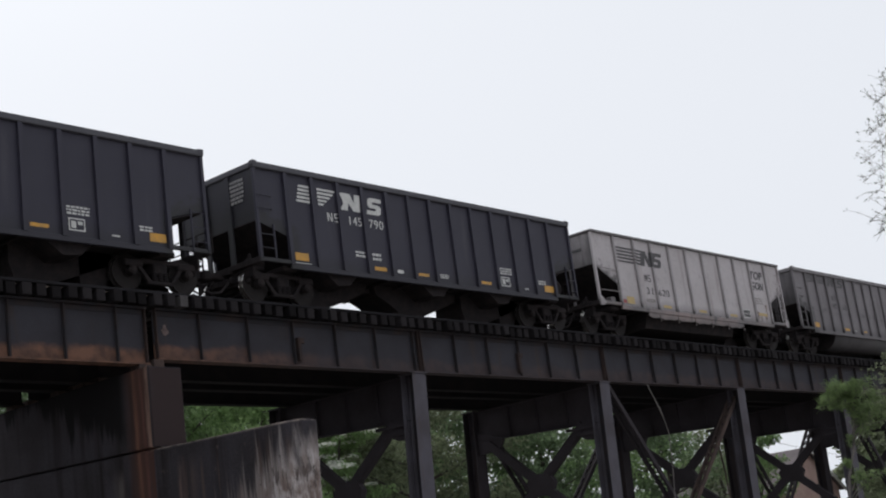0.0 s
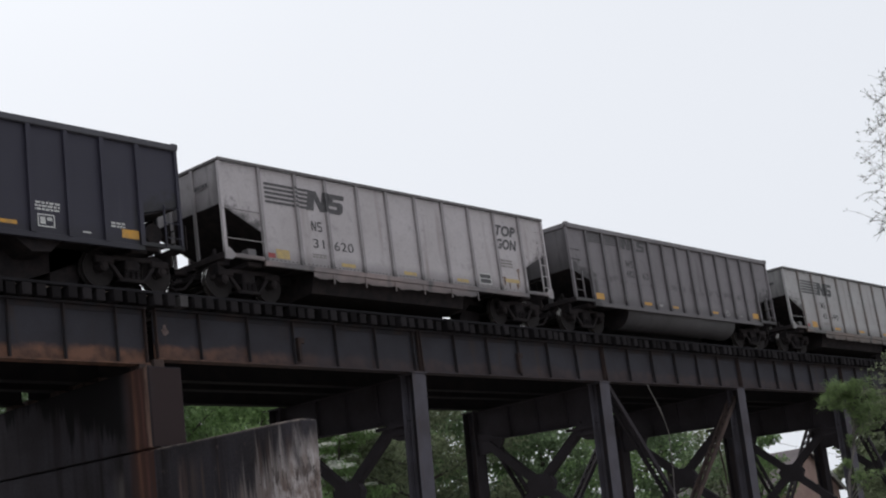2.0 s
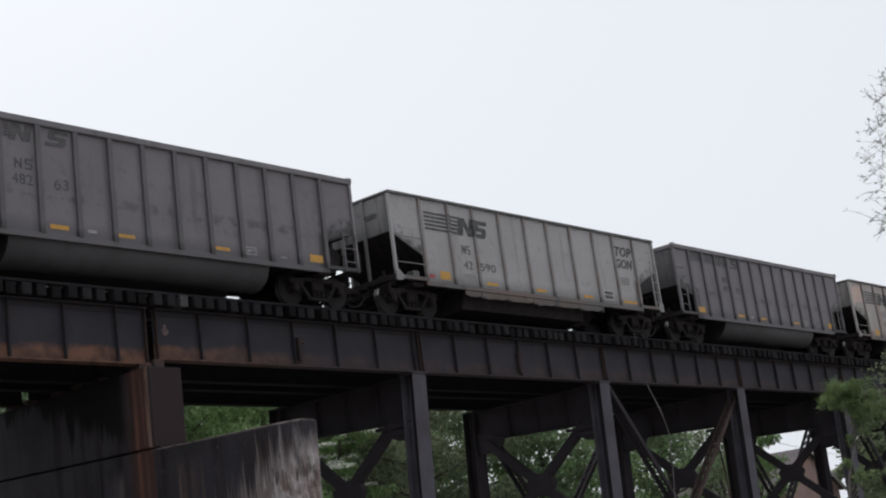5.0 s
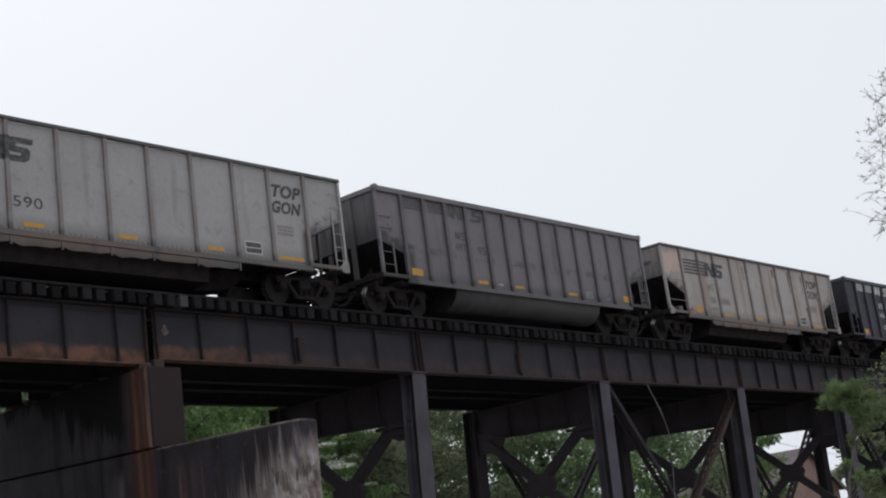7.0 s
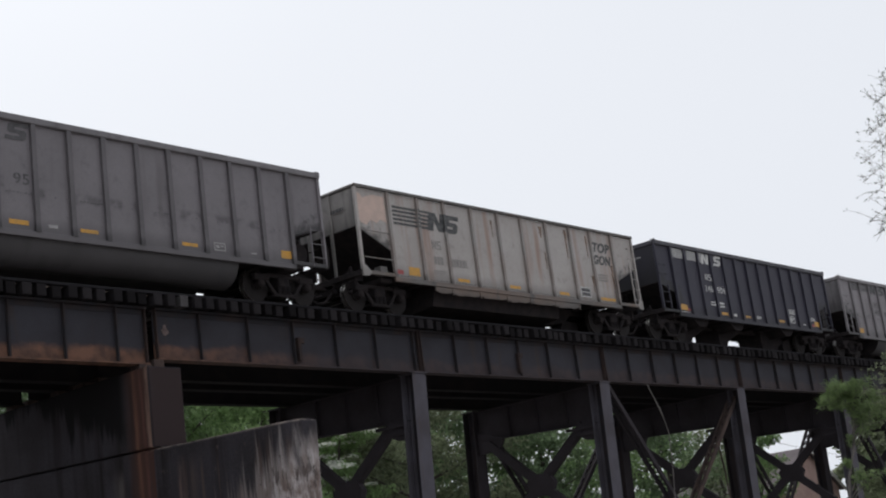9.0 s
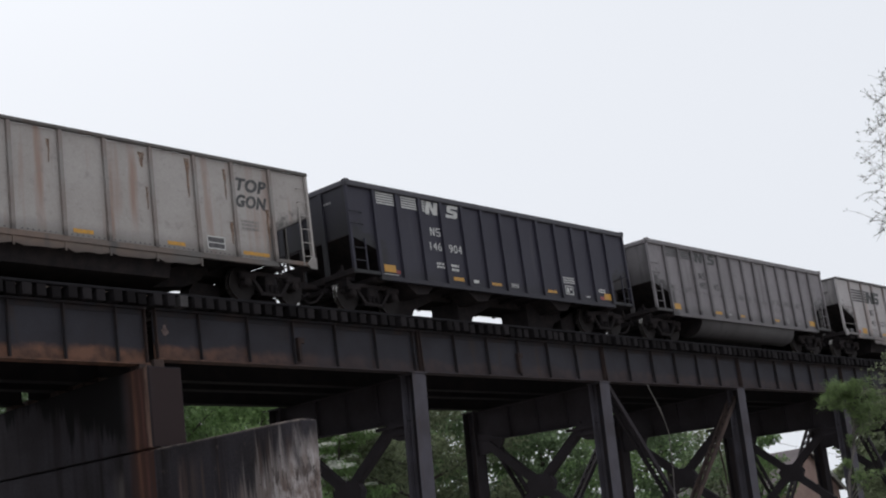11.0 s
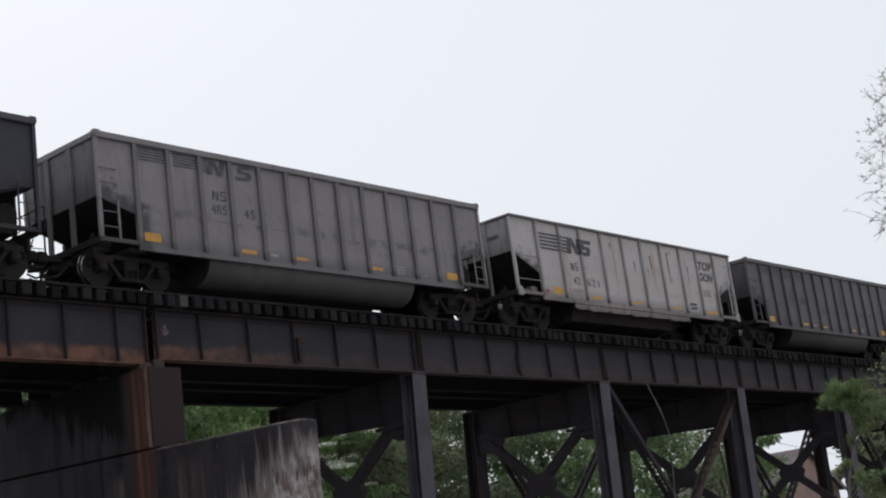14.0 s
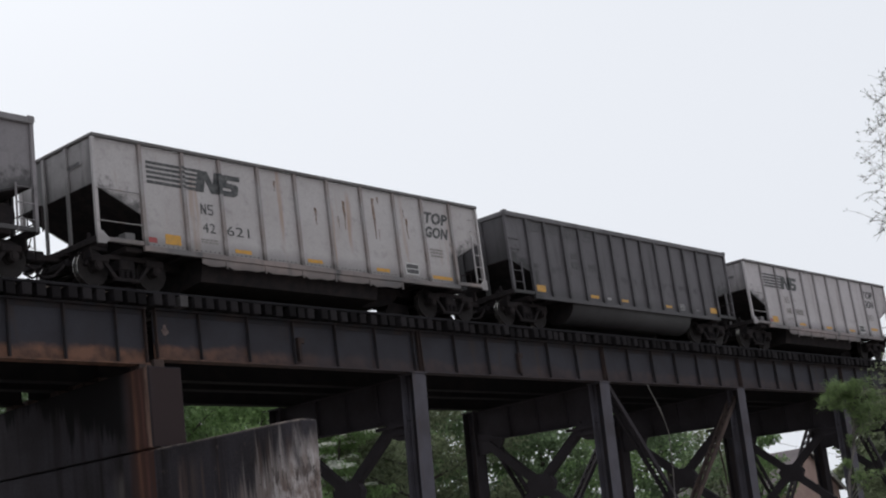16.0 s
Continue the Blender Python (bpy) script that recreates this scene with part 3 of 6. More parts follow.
for k in range(197, 469):
    box(bm, k * 0.5 - 0.12, k * 0.5 + 0.12, YC - 1.3, YC + 1.3, TOP + 0.05, TOP + 0.30)
bank_ties = part("embankment_ties", bm, M_TIE, deck)
bank_ties["kind"] = "stuff"

# ---- masonry pier with its low wing wall ----
pier = empty("bridge_pier", pose(0, 0, 0), "tall dark concrete bridge pier streaked with rust", "bridge pier", kind="structure")
bm = bmesh.new()
slab_x(bm, [(25.92, 7.63), (42.0, 7.63), (42.0, 6.15), (25.92, 5.705)], 20.28, 21.28)
bmesh.ops.bevel(bm, geom=bm.edges[:], offset=0.025, segments=2, affect="EDGES")
slab_x(bm, [(26.05, 6.0), (41.9, 6.4), (41.9, 5.9), (26.05, 5.55)], 20.45, 21.15)
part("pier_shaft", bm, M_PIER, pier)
for y in GIRDER_Y:
    bm = bmesh.new()
    box(bm, PIER_X - 0.42, PIER_X + 0.36, y - 0.22, y + 0.22, 7.62, 7.70, 0.01)
    box(bm, PIER_X - 0.40, PIER_X - 0.04, y - 0.18, y + 0.18, 7.70, 7.80)
    box(bm, PIER_X + 0.04, PIER_X + 0.34, y - 0.18, y + 0.18, 7.70, 7.94)
    part("bearing", bm, M_LATTICE, pier)

wing = empty("wing_wall", pose(0, 0, 0), "low concrete wing wall, black with run-off and painted shade, pale at its end", "retaining wall", kind="structure")
bm = bmesh.new()
# the open end is rounded off and its top rises a little towards the outer corner
plan = [(20.30, 42.0), (20.30, 30.0), (20.30, 26.2), (20.32, 24.0), (20.35, 22.4)]
plan += [(20.83 - 0.48 * math.cos(k * math.pi / 14), 21.92 - 0.48 * math.sin(k * math.pi / 14)) for k in range(8)]
plan += [(21.06, 21.43), (21.22, 21.45), (21.29, 21.52), (21.30, 22.4), (21.30, 24.0), (21.30, 26.2), (21.30, 30.0), (21.30, 42.0)]


def wall_top(x, y):
    return 5.55 + 0.028 * (y - 21.9) + 0.05 * math.exp(-((y - 21.5) / 0.5) ** 2) * (1 - ((x - 20.95) / 0.65) ** 2)


rings = []
for inset, drop in ((0.0, None), (0.0, 2.6), (0.0, 0.05), (0.015, 0.015), (0.045, 0.0)):
    ring = []
    for x, y in plan:
        z = wall_top(x, y) - drop if drop is not None else -0.1
        lean = 0.043 * (5.55 - z) if y < 23 else 0.0
        px, py = x + inset * (1 if x < 20.8 else -1), y + (inset if y < 22.3 else 0) + lean
        ring.append(bm.verts.new((px, py, z)))
    rings.append(ring)
for lo_ring, hi_ring in zip(rings, rings[1:]):
    for k in range(len(plan)):
        q = (k + 1) % len(plan)
        bm.faces.new((lo_ring[k], lo_ring[q], hi_ring[q], hi_ring[k]))
half = len(plan) // 2
for k in range(half):
    bm.faces.new((rings[-1][k], rings[-1][k + 1], rings[-1][len(plan) - 2 - k], rings[-1][len(plan) - 1 - k])) if k + 1 < len(plan) - 2 - k else None
bm.faces.new(list(reversed(rings[0])))
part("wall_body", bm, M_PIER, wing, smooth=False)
abut = empty("abutment", pose(0, 0, 0), "plain concrete abutment under the first girders", "abutment", kind="structure")
bm = bmesh.new()
box(bm, 1.4, 3.3, 24.6, 34.4, -0.1, 7.78, 0.03)
part("abutment_body", bm, M_PIER, abut)
bm = bmesh.new()
box(bm, 1.4, 3.15, 24.6, 34.4, 7.78, TOP, 0.03)
part("backwall", bm, M_PIER, abut)
bm = bmesh.new()
box(bm, 97.7, 99.2, 24.6, 34.4, -0.1, 7.92, 0.03)
part("abutment_body", bm, M_PIER, abut)


# ---- trestle bents ----
def lattice(bm, a, b, w, depth, face, pitch=1.05, bar=0.06):
    """A laced strut: two flat chords joined by zigzag lacing on both faces. face: the way its wide side looks."""
    a, b, face = Vector(a), Vector(b), Vector(face).normalized()
    d = (b - a).normalized()
    side = d.cross(face).normalized()
    for s in (-1, 1):
        beam(bm, a + side * s * w / 2, b + side * s * w / 2, 0.022, depth, up=face)
        for f in (-1, 1):
            beam(bm, a + side * s * (w / 2 - 0.035) + face * f * depth / 2, b + side * s * (w / 2 - 0.035) + face * f * depth / 2, 0.075, 0.014, up=face)
    n = max(2, round((b - a).length / (w * pitch)))
    for f in (-1, 1):
        for k in range(n):
            s = 1 if k % 2 else -1
            p = a.lerp(b, k / n) + side * s * w * 0.42 + face * f * depth / 2
            q = a.lerp(b, (k + 1) / n) - side * s * w * 0.42 + face * f * depth / 2
            beam(bm, p, q, bar, 0.012, up=face)


SLANT = 0.06      # the bents lean a little along the bridge


def bent(x, label):
    """Two riveted H-section legs, a deep cross girder on top and crossed laced struts with a plate where they meet."""
    root = empty("trestle_bent", pose(x - 0.26, 0, 0), label, "trestle bent", "bents of the viaduct", "structure")
    foot = -SLANT * 7.9
    dx = lambda z: (z - 7.93) * SLANT
    for y, out in ((26.75, 0.02), (32.55, 0.05)):
        bm = bmesh.new()
        a, b = Vector((0, y, 7.93)), Vector((foot, y + out, -0.1))
        for e in (-0.24, 0.24):
            # flange plates with the angles that hold them to the web
            beam(bm, a + Vector((0, e, 0)), b + Vector((0, e, 0)), 0.022, 0.58, up=(1, 0, 0))
            for s in (-1, 1):
                beam(bm, a + Vector((s * 0.075, e * 0.93, 0)), b + Vector((s * 0.075, e * 0.93, 0)), 0.012, 0.12, up=(1, 0, 0))
                beam(bm, a + Vector((s * 0.018, e * 0.72, 0)), b + Vector((s * 0.018, e * 0.72, 0)), 0.12, 0.014, up=(1, 0, 0))
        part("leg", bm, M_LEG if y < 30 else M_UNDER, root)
        # recess between the flanges: its shade is put into the web's dark colour
        bm = bmesh.new()
        beam(bm, a, b, 0.46, 0.016, up=(1, 0, 0))
        part("leg_web", bm, M_STIFF, root, "brownish web plate, darkened for its shaded recess")
        bm = bmesh.new()
        # bearing plate at the head of the leg
        box(bm, -0.34, 0.34, y - 0.29, y + 0.29, 7.905, 7.935, 0.006)
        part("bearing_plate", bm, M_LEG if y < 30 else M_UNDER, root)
        bm = bmesh.new()
        box(bm, foot - 0.5, foot + 0.5, y + out - 0.5, y + out + 0.5, -0.3, 0.35, 0.05)
        part("footing", bm, M_WALL, root, "concrete footing block")
    bm = bmesh.new()
    slab_x(bm, [(26.95, 7.90), (32.3, 7.90), (32.3, 6.78), (31.2, 6.73), (27.6, 6.58), (26.95, 6.55)], -0.04 + dx(7.2), -0.015 + dx(7.2))
    box(bm, -0.17 + dx(7.2), 0.12 + dx(7.2), 27.0, 32.1, 7.86, 7.90)
    for y in (28.2, 29.5, 30.8):
        box(bm, -0.14 + dx(7.2), -0.04 + dx(7.2), y - 0.01, y + 0.01, 6.75, 7.86)
    beam(bm, (dx(6.7) - 0.03, 26.95, 6.565), (dx(6.7) - 0.03, 32.3, 6.79), 0.28, 0.03)
    part("cross_girder", bm, M_UNDER, root)
    top, low, mid = 6.58, 2.62, 4.84
    for ya, yb in ((27.55, 32.35), (31.80, 26.95)):
        bm = bmesh.new()
        a, b = Vector((dx(top) - 0.05, ya, top)), Vector((dx(low) - 0.05, yb, low))
        lattice(bm, a, b, 0.29, 0.22, (1, 0, 0), 0.80, 0.12)
        beam(bm, a - Vector((0.118, 0, 0)), b - Vector((0.118, 0, 0)), 0.28, 0.012, up=(1, 0, 0))
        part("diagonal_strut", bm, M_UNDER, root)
    bm = bmesh.new()
    slab_x(bm, [(29.22, mid + 0.34), (29.96, mid + 0.36), (30.24, mid + 0.05), (30.08, mid - 0.42), (29.20, mid - 0.44), (29.0, mid)], dx(mid) - 0.18, dx(mid) + 0.06)
    part("gusset_plate", bm, M_UNDER, root)
    bm = bmesh.new()
    slab_x(bm, [(26.98, 6.75), (27.62, 6.62), (27.66, 6.16), (27.40, 6.04), (26.98, 6.0)], dx(6.3) - 0.14, dx(6.3) + 0.02)
    part("gusset_plate", bm, M_UNDER, root)
    bm = bmesh.new()
    slab_x(bm, [(32.35, 7.1), (31.1, 6.76), (31.30, 6.42), (31.9, 6.30), (32.35, 6.28)], dx(6.6) - 0.12, dx(6.6) + 0.02)
    part("gusset_plate", bm, M_UNDER, root)
    for z, y in ((6.43, 28.22), (6.20, 28.10)):
        bm = bmesh.new()
        box(bm, dx(6.3) - 0.22, dx(6.3) - 0.14, 27.0, y, z, z + 0.10, 0.008)
        part("gusset_angle", bm, M_UNDER, root)
    bm = bmesh.new()
    lattice(bm, (dx(low) - 0.02, 26.95, low - 0.1), (dx(low) - 0.02, 32.3, low - 0.1), 0.34, 0.18, (0, 0, 1))
    part("bottom_strut", bm, M_UNDER, root)
    return root


for x in BENTS:
    bent(x, "dark riveted steel trestle bent with crossed laced bracing")


def tower_brace(x0, z0, x1, z1, y, mat, label, w=0.30):
    """Two channels side by side, laced together on the faces that look along the bridge; y: the outer channel."""
    bm = bmesh.new()
    a, b = Vector((x0, y + w / 2, z0)), Vector((x1, y + w / 2, z1))
    lattice(bm, a, b, w, 0.16, (b - a).normalized().cross(Vector((0, 1, 0))), 0.72, 0.05)
    ob = part("laced_brace", bm, mat)
    return tagged(ob, label, "bracing", "laced braces of the tower", "structure")


RUSTY = "rusty laced steel brace between two trestle bents"
for xa, xb in ((BENTS[1], BENTS[2]), (BENTS[3], BENTS[4])):
    for y in (26.62, 32.4):
        tower_brace(xa + 0.08, 7.75, xa + (6.15 if y < 30 else 5.76), 0.3, y - 0.08, M_UNDER, "dark laced steel brace between two trestle bents", 0.38)
        tower_brace(xb - (0.08 if y < 30 else 0.38), 7.75, xb - 8.30, 0.3, y + 0.16, M_LATTICE if y < 30 else M_UNDER, RUSTY if y < 30 else "dark laced steel brace between two trestle bents", 0.34)
        bm = bmesh.new()
        lattice(bm, (xa - 0.4, y + 0.1, 0.75), (xb - 0.4, y + 0.1, 0.75), 0.3, 0.2, (0, 1, 0))
        tagged(part("laced_strut", bm, M_STEEL), "dark laced steel strut low between two bents", "bracing", "laced braces of the tower", "structure")

bm = bmesh.new()
tube(bm, [(48.50, 27.1, 6.3), (48.64, 27.1, 5.7), (48.78, 27.1, 4.81), (48.85, 27.1, 3.71), (49.0, 27.1, 1.8), (49.1, 27.1, -0.1)], [0.03, 0.034, 0.036, 0.036, 0.036, 0.036], 8)
tagged(part("tie_rod", bm, M_LATTICE, smooth=True), "thin rusty iron rod beside the trestle bent", "rod", kind="structure")

# ---- coal cars ----
HALF = 7.42


def travelled(t):
    """Metres that the train has rolled at t seconds."""
    u = t / 16
    return u * (139.378 + u * (-13.164 + u * (21.101 + u * (-19.019 + u * 6.244))))


RIBS = {
    "gondola": (1.49, 2.83, 4.07, 5.42, 6.80, 8.06, 9.45, 10.85, 12.12, 13.47),
    "hopper": (1.20, 2.23, 3.27, 4.29, 5.33, 6.33, 7.32, 8.33, 9.35, 10.40, 11.43, 12.46, 13.52),
}
SHORT_RIBS = (1.50, 2.84, 4.02, 5.32, 6.58, 7.86, 9.15, 10.42, 11.72, 13.08)      # the older, shorter gondola
FRONT = {"gondola": 0.06, "hopper": 0.02}
ROOF = {"gondola": 3.66, "hopper": 3.73}
RIB_W, RIB_D = 0.050, 0.095      # half width and depth of a gondola post
MESHES = {}


def cached(key, make, smooth=False):
    if key not in MESHES:
        bm = bmesh.new()
        make(bm)
        MESHES[key] = finish(bm, key[-1], smooth)
    return MESHES[key]


def text_mesh(words, size, align="CENTER", shear=0.0, bold=0.0, spacing=1.0):
    """Letters as a thin mesh in the xz plane, facing -y."""
    cu = bpy.data.curves.new("lettering", "FONT")
    cu.body, cu.size, cu.align_x, cu.extrude, cu.shear, cu.offset, cu.space_character = words, size, align, 0.004, shear, bold, spacing
    ob = bpy.data.objects.new("lettering", cu)
    scene.collection.objects.link(ob)
    dg = bpy.context.evaluated_depsgraph_get()
    me = bpy.data.meshes.new_from_object(ob.evaluated_get(dg))
    bpy.data.objects.remove(ob)
    me.transform(Matrix.Rotation(radians(90), 4, "X"))
    me.materials.clear()
    return me


def truck(car, u):
    """A two-axle freight truck: cast side frames, bolster, springs, bearing caps and wheelsets."""
    root = new("truck")
    root.parent = car
    root.matrix_basis = pose(u - HALF, 0, 0)

    def window_frame(bm):
        for s in (-1, 1):
            beam(bm, (s * 0.70, 0, 0.62), (s * 0.34, 0, 0.18), 0.09, 0.10, up=(0, 1, 0))
        box(bm, -0.42, 0.42, -0.05, 0.05, 0.12, 0.22, 0.02)
        box(bm, -0.62, 0.62, -0.05, 0.05, 0.66, 0.78, 0.02)

    def springs(bm):
        pts, radii = [], []
        for k in range(4):
            for dz, r in ((0.0, 0.045), (0.012, 0.072), (0.042, 0.072), (0.054, 0.045)):
                pts.append((0, 0, 0.22 + k * 0.065 + dz))
                radii.append(r)
        tube(bm, pts, radii, 8)

    def bolster(bm):
        box(bm, -0.22, 0.22, -1.05, 1.05, 0.40, 0.70, 0.03)
        box(bm, -0.30, 0.30, -0.95, 0.95, 0.16, 0.24, 0.02)
        box(bm, -0.66, 0.66, -0.50, 0.50, 0.12, 0.24, 0.02)
        box(bm, -0.3, 0.3, -0.4, 0.4, 0.70, 0.80, 0.02)
        box(bm, -0.64, 0.64, -0.28, 0.28, 0.24, 0.44, 0.03)

    def bearing(bm):
        rod(bm, (0, -0.10, 0), (0, 0.10, 0), 0.125, 14)
        rod(bm, (0, -0.13, 0), (0, -0.10, 0), 0.085, 14)

    def wheelset(bm):
        rod(bm, (0, -0.95, 0), (0, 0.95, 0), 0.075, 12)
        for s in (-1, 1):
            rod(bm, (0, s * 0.70, 0), (0, s * 0.73, 0), 0.49, 32)
            rod(bm, (0, s * 0.73, 0), (0, s * 0.83, 0), 0.455, 32)
            rod(bm, (0, s * 0.83, 0), (0, s * 0.87, 0), 0.15, 16)

    for s in (-1, 1):
        y = s * 1.0
        piece("side_frame", cached(("truck", "side_frame"), window_frame), M_GRIME, root, pose(0, y, 0))
        for x in (-0.825, 0.825):
            piece("journal_beam", cached(("truck", "journal_beam"), lambda bm: box(bm, -0.275, 0.275, -0.09, 0.09, 0.55, 0.74, 0.03)), M_GRIME, root, pose(x, y, 0))
        for x in (-0.17, 0.0, 0.17):
            piece("spring", cached(("truck", "spring"), springs), M_GRIME, root, pose(x, y, 0))
        for x in (-0.875, 0.875):
            piece("bearing_cap", cached(("truck", "bearing_cap"), bearing), M_GRIME, root, pose(x, s * 0.99, 0.457, 0, 0, 0 if s < 0 else 180))
    for x in (-0.40, 0.40):
        piece("brake_beam", cached(("truck", "brake_beam"), lambda bm: box(bm, -0.05, 0.05, -0.70, 0.70, 0.22, 0.50, 0.02)), M_GRIME, root, pose(x, 0, 0))
    piece("bolster", cached(("truck", "bolster"), bolster), M_GRIME, root)
    sets = []
    for x in (-0.875, 0.875):
        w = piece("wheelset", cached(("truck", "wheelset"), wheelset), M_WHEEL, root, pose(x, 0, 0.457))
        sets.append((w, x))
    # polished rims sit on the flanks of each wheel and turn with it
    for w, x in sets:
        w.data.materials.append(M_TREAD) if len(w.data.materials) < 2 else None
    me = sets[0][0].data
    if "rims" not in me:
        me["rims"] = 1
        for p in me.polygons:
            r = math.hypot(p.center.x, p.center.z)
            if abs(p.normal.y) < 0.5 and r > 0.43:
                p.material_index = 1
    return root, sets


def stripes(car, mat, x0, x1, z0, z1, n, slope=0.0, y=None):
    """n flat bars between z1 and z0, thin plates facing -y; each next one longer by slope."""
    pitch = (z1 - z0) / n
    for k in range(n):
        zt = z1 - k * pitch
        zb = zt - pitch * 0.58
        b = x1 + slope * k
        bm = bmesh.new()
        slab(bm, [(x0, zb), (b, zb), (b, zt), (x0, zt)], -0.004, 0.0)
        piece("emblem_stripe", finish(bm, "emblem_stripe"), mat, car, pose(-HALF, FACE if y is None else y, 0))


def emblem(car, mat, x, z0, z1, w, gap=0.0, w2=None, lean=0.22, cut=False, thin=False):
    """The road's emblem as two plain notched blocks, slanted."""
    h, s = z1 - z0, lean * (z1 - z0)

    def block(pts, x2, w):
        bm = bmesh.new()
        slab(bm, [(x2 + u * w + v * s, z0 + v * h) for u, v in pts], -0.004, 0.0)
        bm.normal_update()
        bmesh.ops.triangulate(bm, faces=[f for f in bm.faces if len(f.verts) > 4], ngon_method="EAR_CLIP")
        piece("emblem_block", finish(bm, "emblem_block"), mat, car, pose(-HALF, FACE - 0.003, 0))

    if thin:
        # the small mark over the car number, in thin strokes
        block([(0, 0), (0.2, 0), (0.2, 0.68), (0.78, 0), (1, 0), (1, 1), (0.8, 1), (0.8, 0.32), (0.22, 1), (0, 1)], x, w)
        block([(0, 0), (0.86, 0), (1, 0.1), (1, 0.45), (0.88, 0.56), (0.22, 0.57), (0.22, 0.87), (1, 0.87), (1, 1), (0.12, 1), (0, 0.9), (0, 0.55), (0.12, 0.44),
               (0.78, 0.43), (0.78, 0.13), (0, 0.13)], x + 1.12 * w + gap, w)
        return
    if cut:
        # the older mark: its first block runs out in two torn points
        block([(-0.20, 0), (0.26, 0), (0.32, 0.46), (0.62, 0), (0.99, 0), (0.99, 1), (0.66, 1), (0.66, 0.50), (0.40, 1), (-0.24, 1), (-0.04, 0.62), (0.02, 0.36)], x, w)
    else:
        block([(0, 0), (0.32, 0), (0.32, 0.58), (0.62, 0), (0.97, 0), (0.97, 1), (0.64, 1), (0.64, 0.44), (0.36, 1), (0, 1)], x, w)
    block([(-0.08, 0), (0.72, 0), (0.88, 0.12), (0.88, 0.48), (0.76, 0.60), (0.30, 0.62), (0.30, 0.76), (0.90, 0.76), (0.90, 1), (0.12, 1), (-0.02, 0.88), (-0.02, 0.52),
           (0.10, 0.40), (0.56, 0.38), (0.56, 0.24), (-0.08, 0.24)], x + 1.12 * w + gap, w2 or w)


def coal_car(kind, tub, paint, label, rear, tank=True):
    """One open-top coal car, leading end at -HALF. kind: gondola or hopper; tub: the shape under its floor; rear: where its body ends."""
    car = empty("coal_car", pose(0, YC, RAIL), label, "railcar", "cars of the coal train")
    gon = kind == "gondola"
    x0, x1 = FRONT[kind] - HALF, rear - HALF
    short = gon and rear < 14.6
    ribs = [v - HALF for v in SHORT_RIBS] if short else [v * (1 if gon else rear / 14.82) - HALF for v in RIBS[kind]]
    roof = ROOF[kind]
    chord = 0.10 if gon else 0.17
    hi, lo = (2.36, 1.74) if gon else (2.06, 1.72)
    a, b = ribs[0], ribs[-1]
    P = PAINTS[paint]
    key = (kind, rear)

    def side(bm):
        slab(bm, [(x0 + 0.03, roof - chord), (x1 - 0.03, roof - chord), (x1 - 0.03, hi + 0.04), (b + 0.03, lo + 0.06), (b + 0.03, 0.95), (a - 0.03, 0.95),
                  (a - 0.03, lo), (x0 + 0.03, hi)], -0.015, 0.015)

    def rib(bm):
        w, d = (RIB_W, RIB_D) if gon else (0.065, 0.10)
        for x in (-w, w - 0.015):
            slab_x(bm, [(-d + 0.012, roof - chord), (0.0, roof - chord), (0.0, 0.93), (-d + 0.012, 0.93)], x, x + 0.015)
        slab(bm, [(-w * 0.96, 0.93), (w * 0.96, 0.93), (w * 0.96, roof - chord), (-w * 0.96, roof - chord)], -d, -d + 0.015)

    def chords(bm):
        d = 0.11 if gon else 0.16
        box(bm, x0, x1, -1.61, -1.61 + d, roof - chord, roof, 0.02)
        box(bm, x0, x1, 1.61 - d, 1.61, roof - chord, roof, 0.02)
        box(bm, x0 - 0.01, x0 + 0.10, -1.61 + d, 1.61 - d, roof - chord, roof - 0.004, 0.02)
        box(bm, x1 - 0.10, x1 + 0.01, -1.61 + d, 1.61 - d, roof - chord, roof - 0.004, 0.02)

    def end_wall(bm):
        box(bm, -0.015, 0.015, -1.47, 1.47, hi, roof - chord)

    def slope(bm):
        n = 0.03
        m, e = a - x0, a - x0 + 1.25
        slab(bm, [(0.03, hi + 0.03), (m, lo + 0.04), (e, 1.0), (e, 1.0 - n), (m, lo + 0.04 - n), (0.03, hi + 0.03 - n)], -1.484, 1.484)

    def corner_post(bm):
        box(bm, -0.05, 0.05, -0.05, 0.05, 0.98, roof - chord, 0.01)

    def casting(bm):
        slab(bm, [(-0.07, 0.86), (0.16, 0.86), (0.30, 0.98), (0.08, 1.18), (-0.07, 1.18)], -0.025, 0.025)

    def end_post(bm):
        w = 0.05 if gon else 0.09
        box(bm, -0.06, 0.0, -w, w, 0.95, roof - chord, 0.006)

    def sill(bm):
        box(bm, a - 0.05, b + 0.05, -0.05, 0.03, 0.80, 0.945, 0.01)
        box(bm, x0, a - 0.05, -0.05, 0.03, 0.93, 1.04, 0.01)
        box(bm, b + 0.05, x1, -0.05, 0.03, 0.93, 1.04, 0.01)
        if gon:
            # ragged lower lip between the posts, caked with run-off
            for k, (p, q) in enumerate(zip(ribs[1:-3], ribs[2:-2])):
                p = max(p, 3.25 - HALF)
                m = (p + q) / 2
                dip = (0.02, 0.05, 0.03, 0.06, 0.02, 0.05, 0.03)[k % 7]
                slab(bm, [(p, 0.80), (p, 0.67), (p + 0.25, 0.62 - dip), (m, 0.61), (q - 0.30, 0.62 - dip / 2), (q, 0.66), (q, 0.80)], -0.01, 0.01)
                box(bm, q - 0.03, q + 0.03, -0.03, -0.012, 0.50 if short else 0.58, 0.80)

    def far_sill(bm):
        box(bm, x0, x1, -0.05, 0.03, 0.955, 1.04, 0.01)

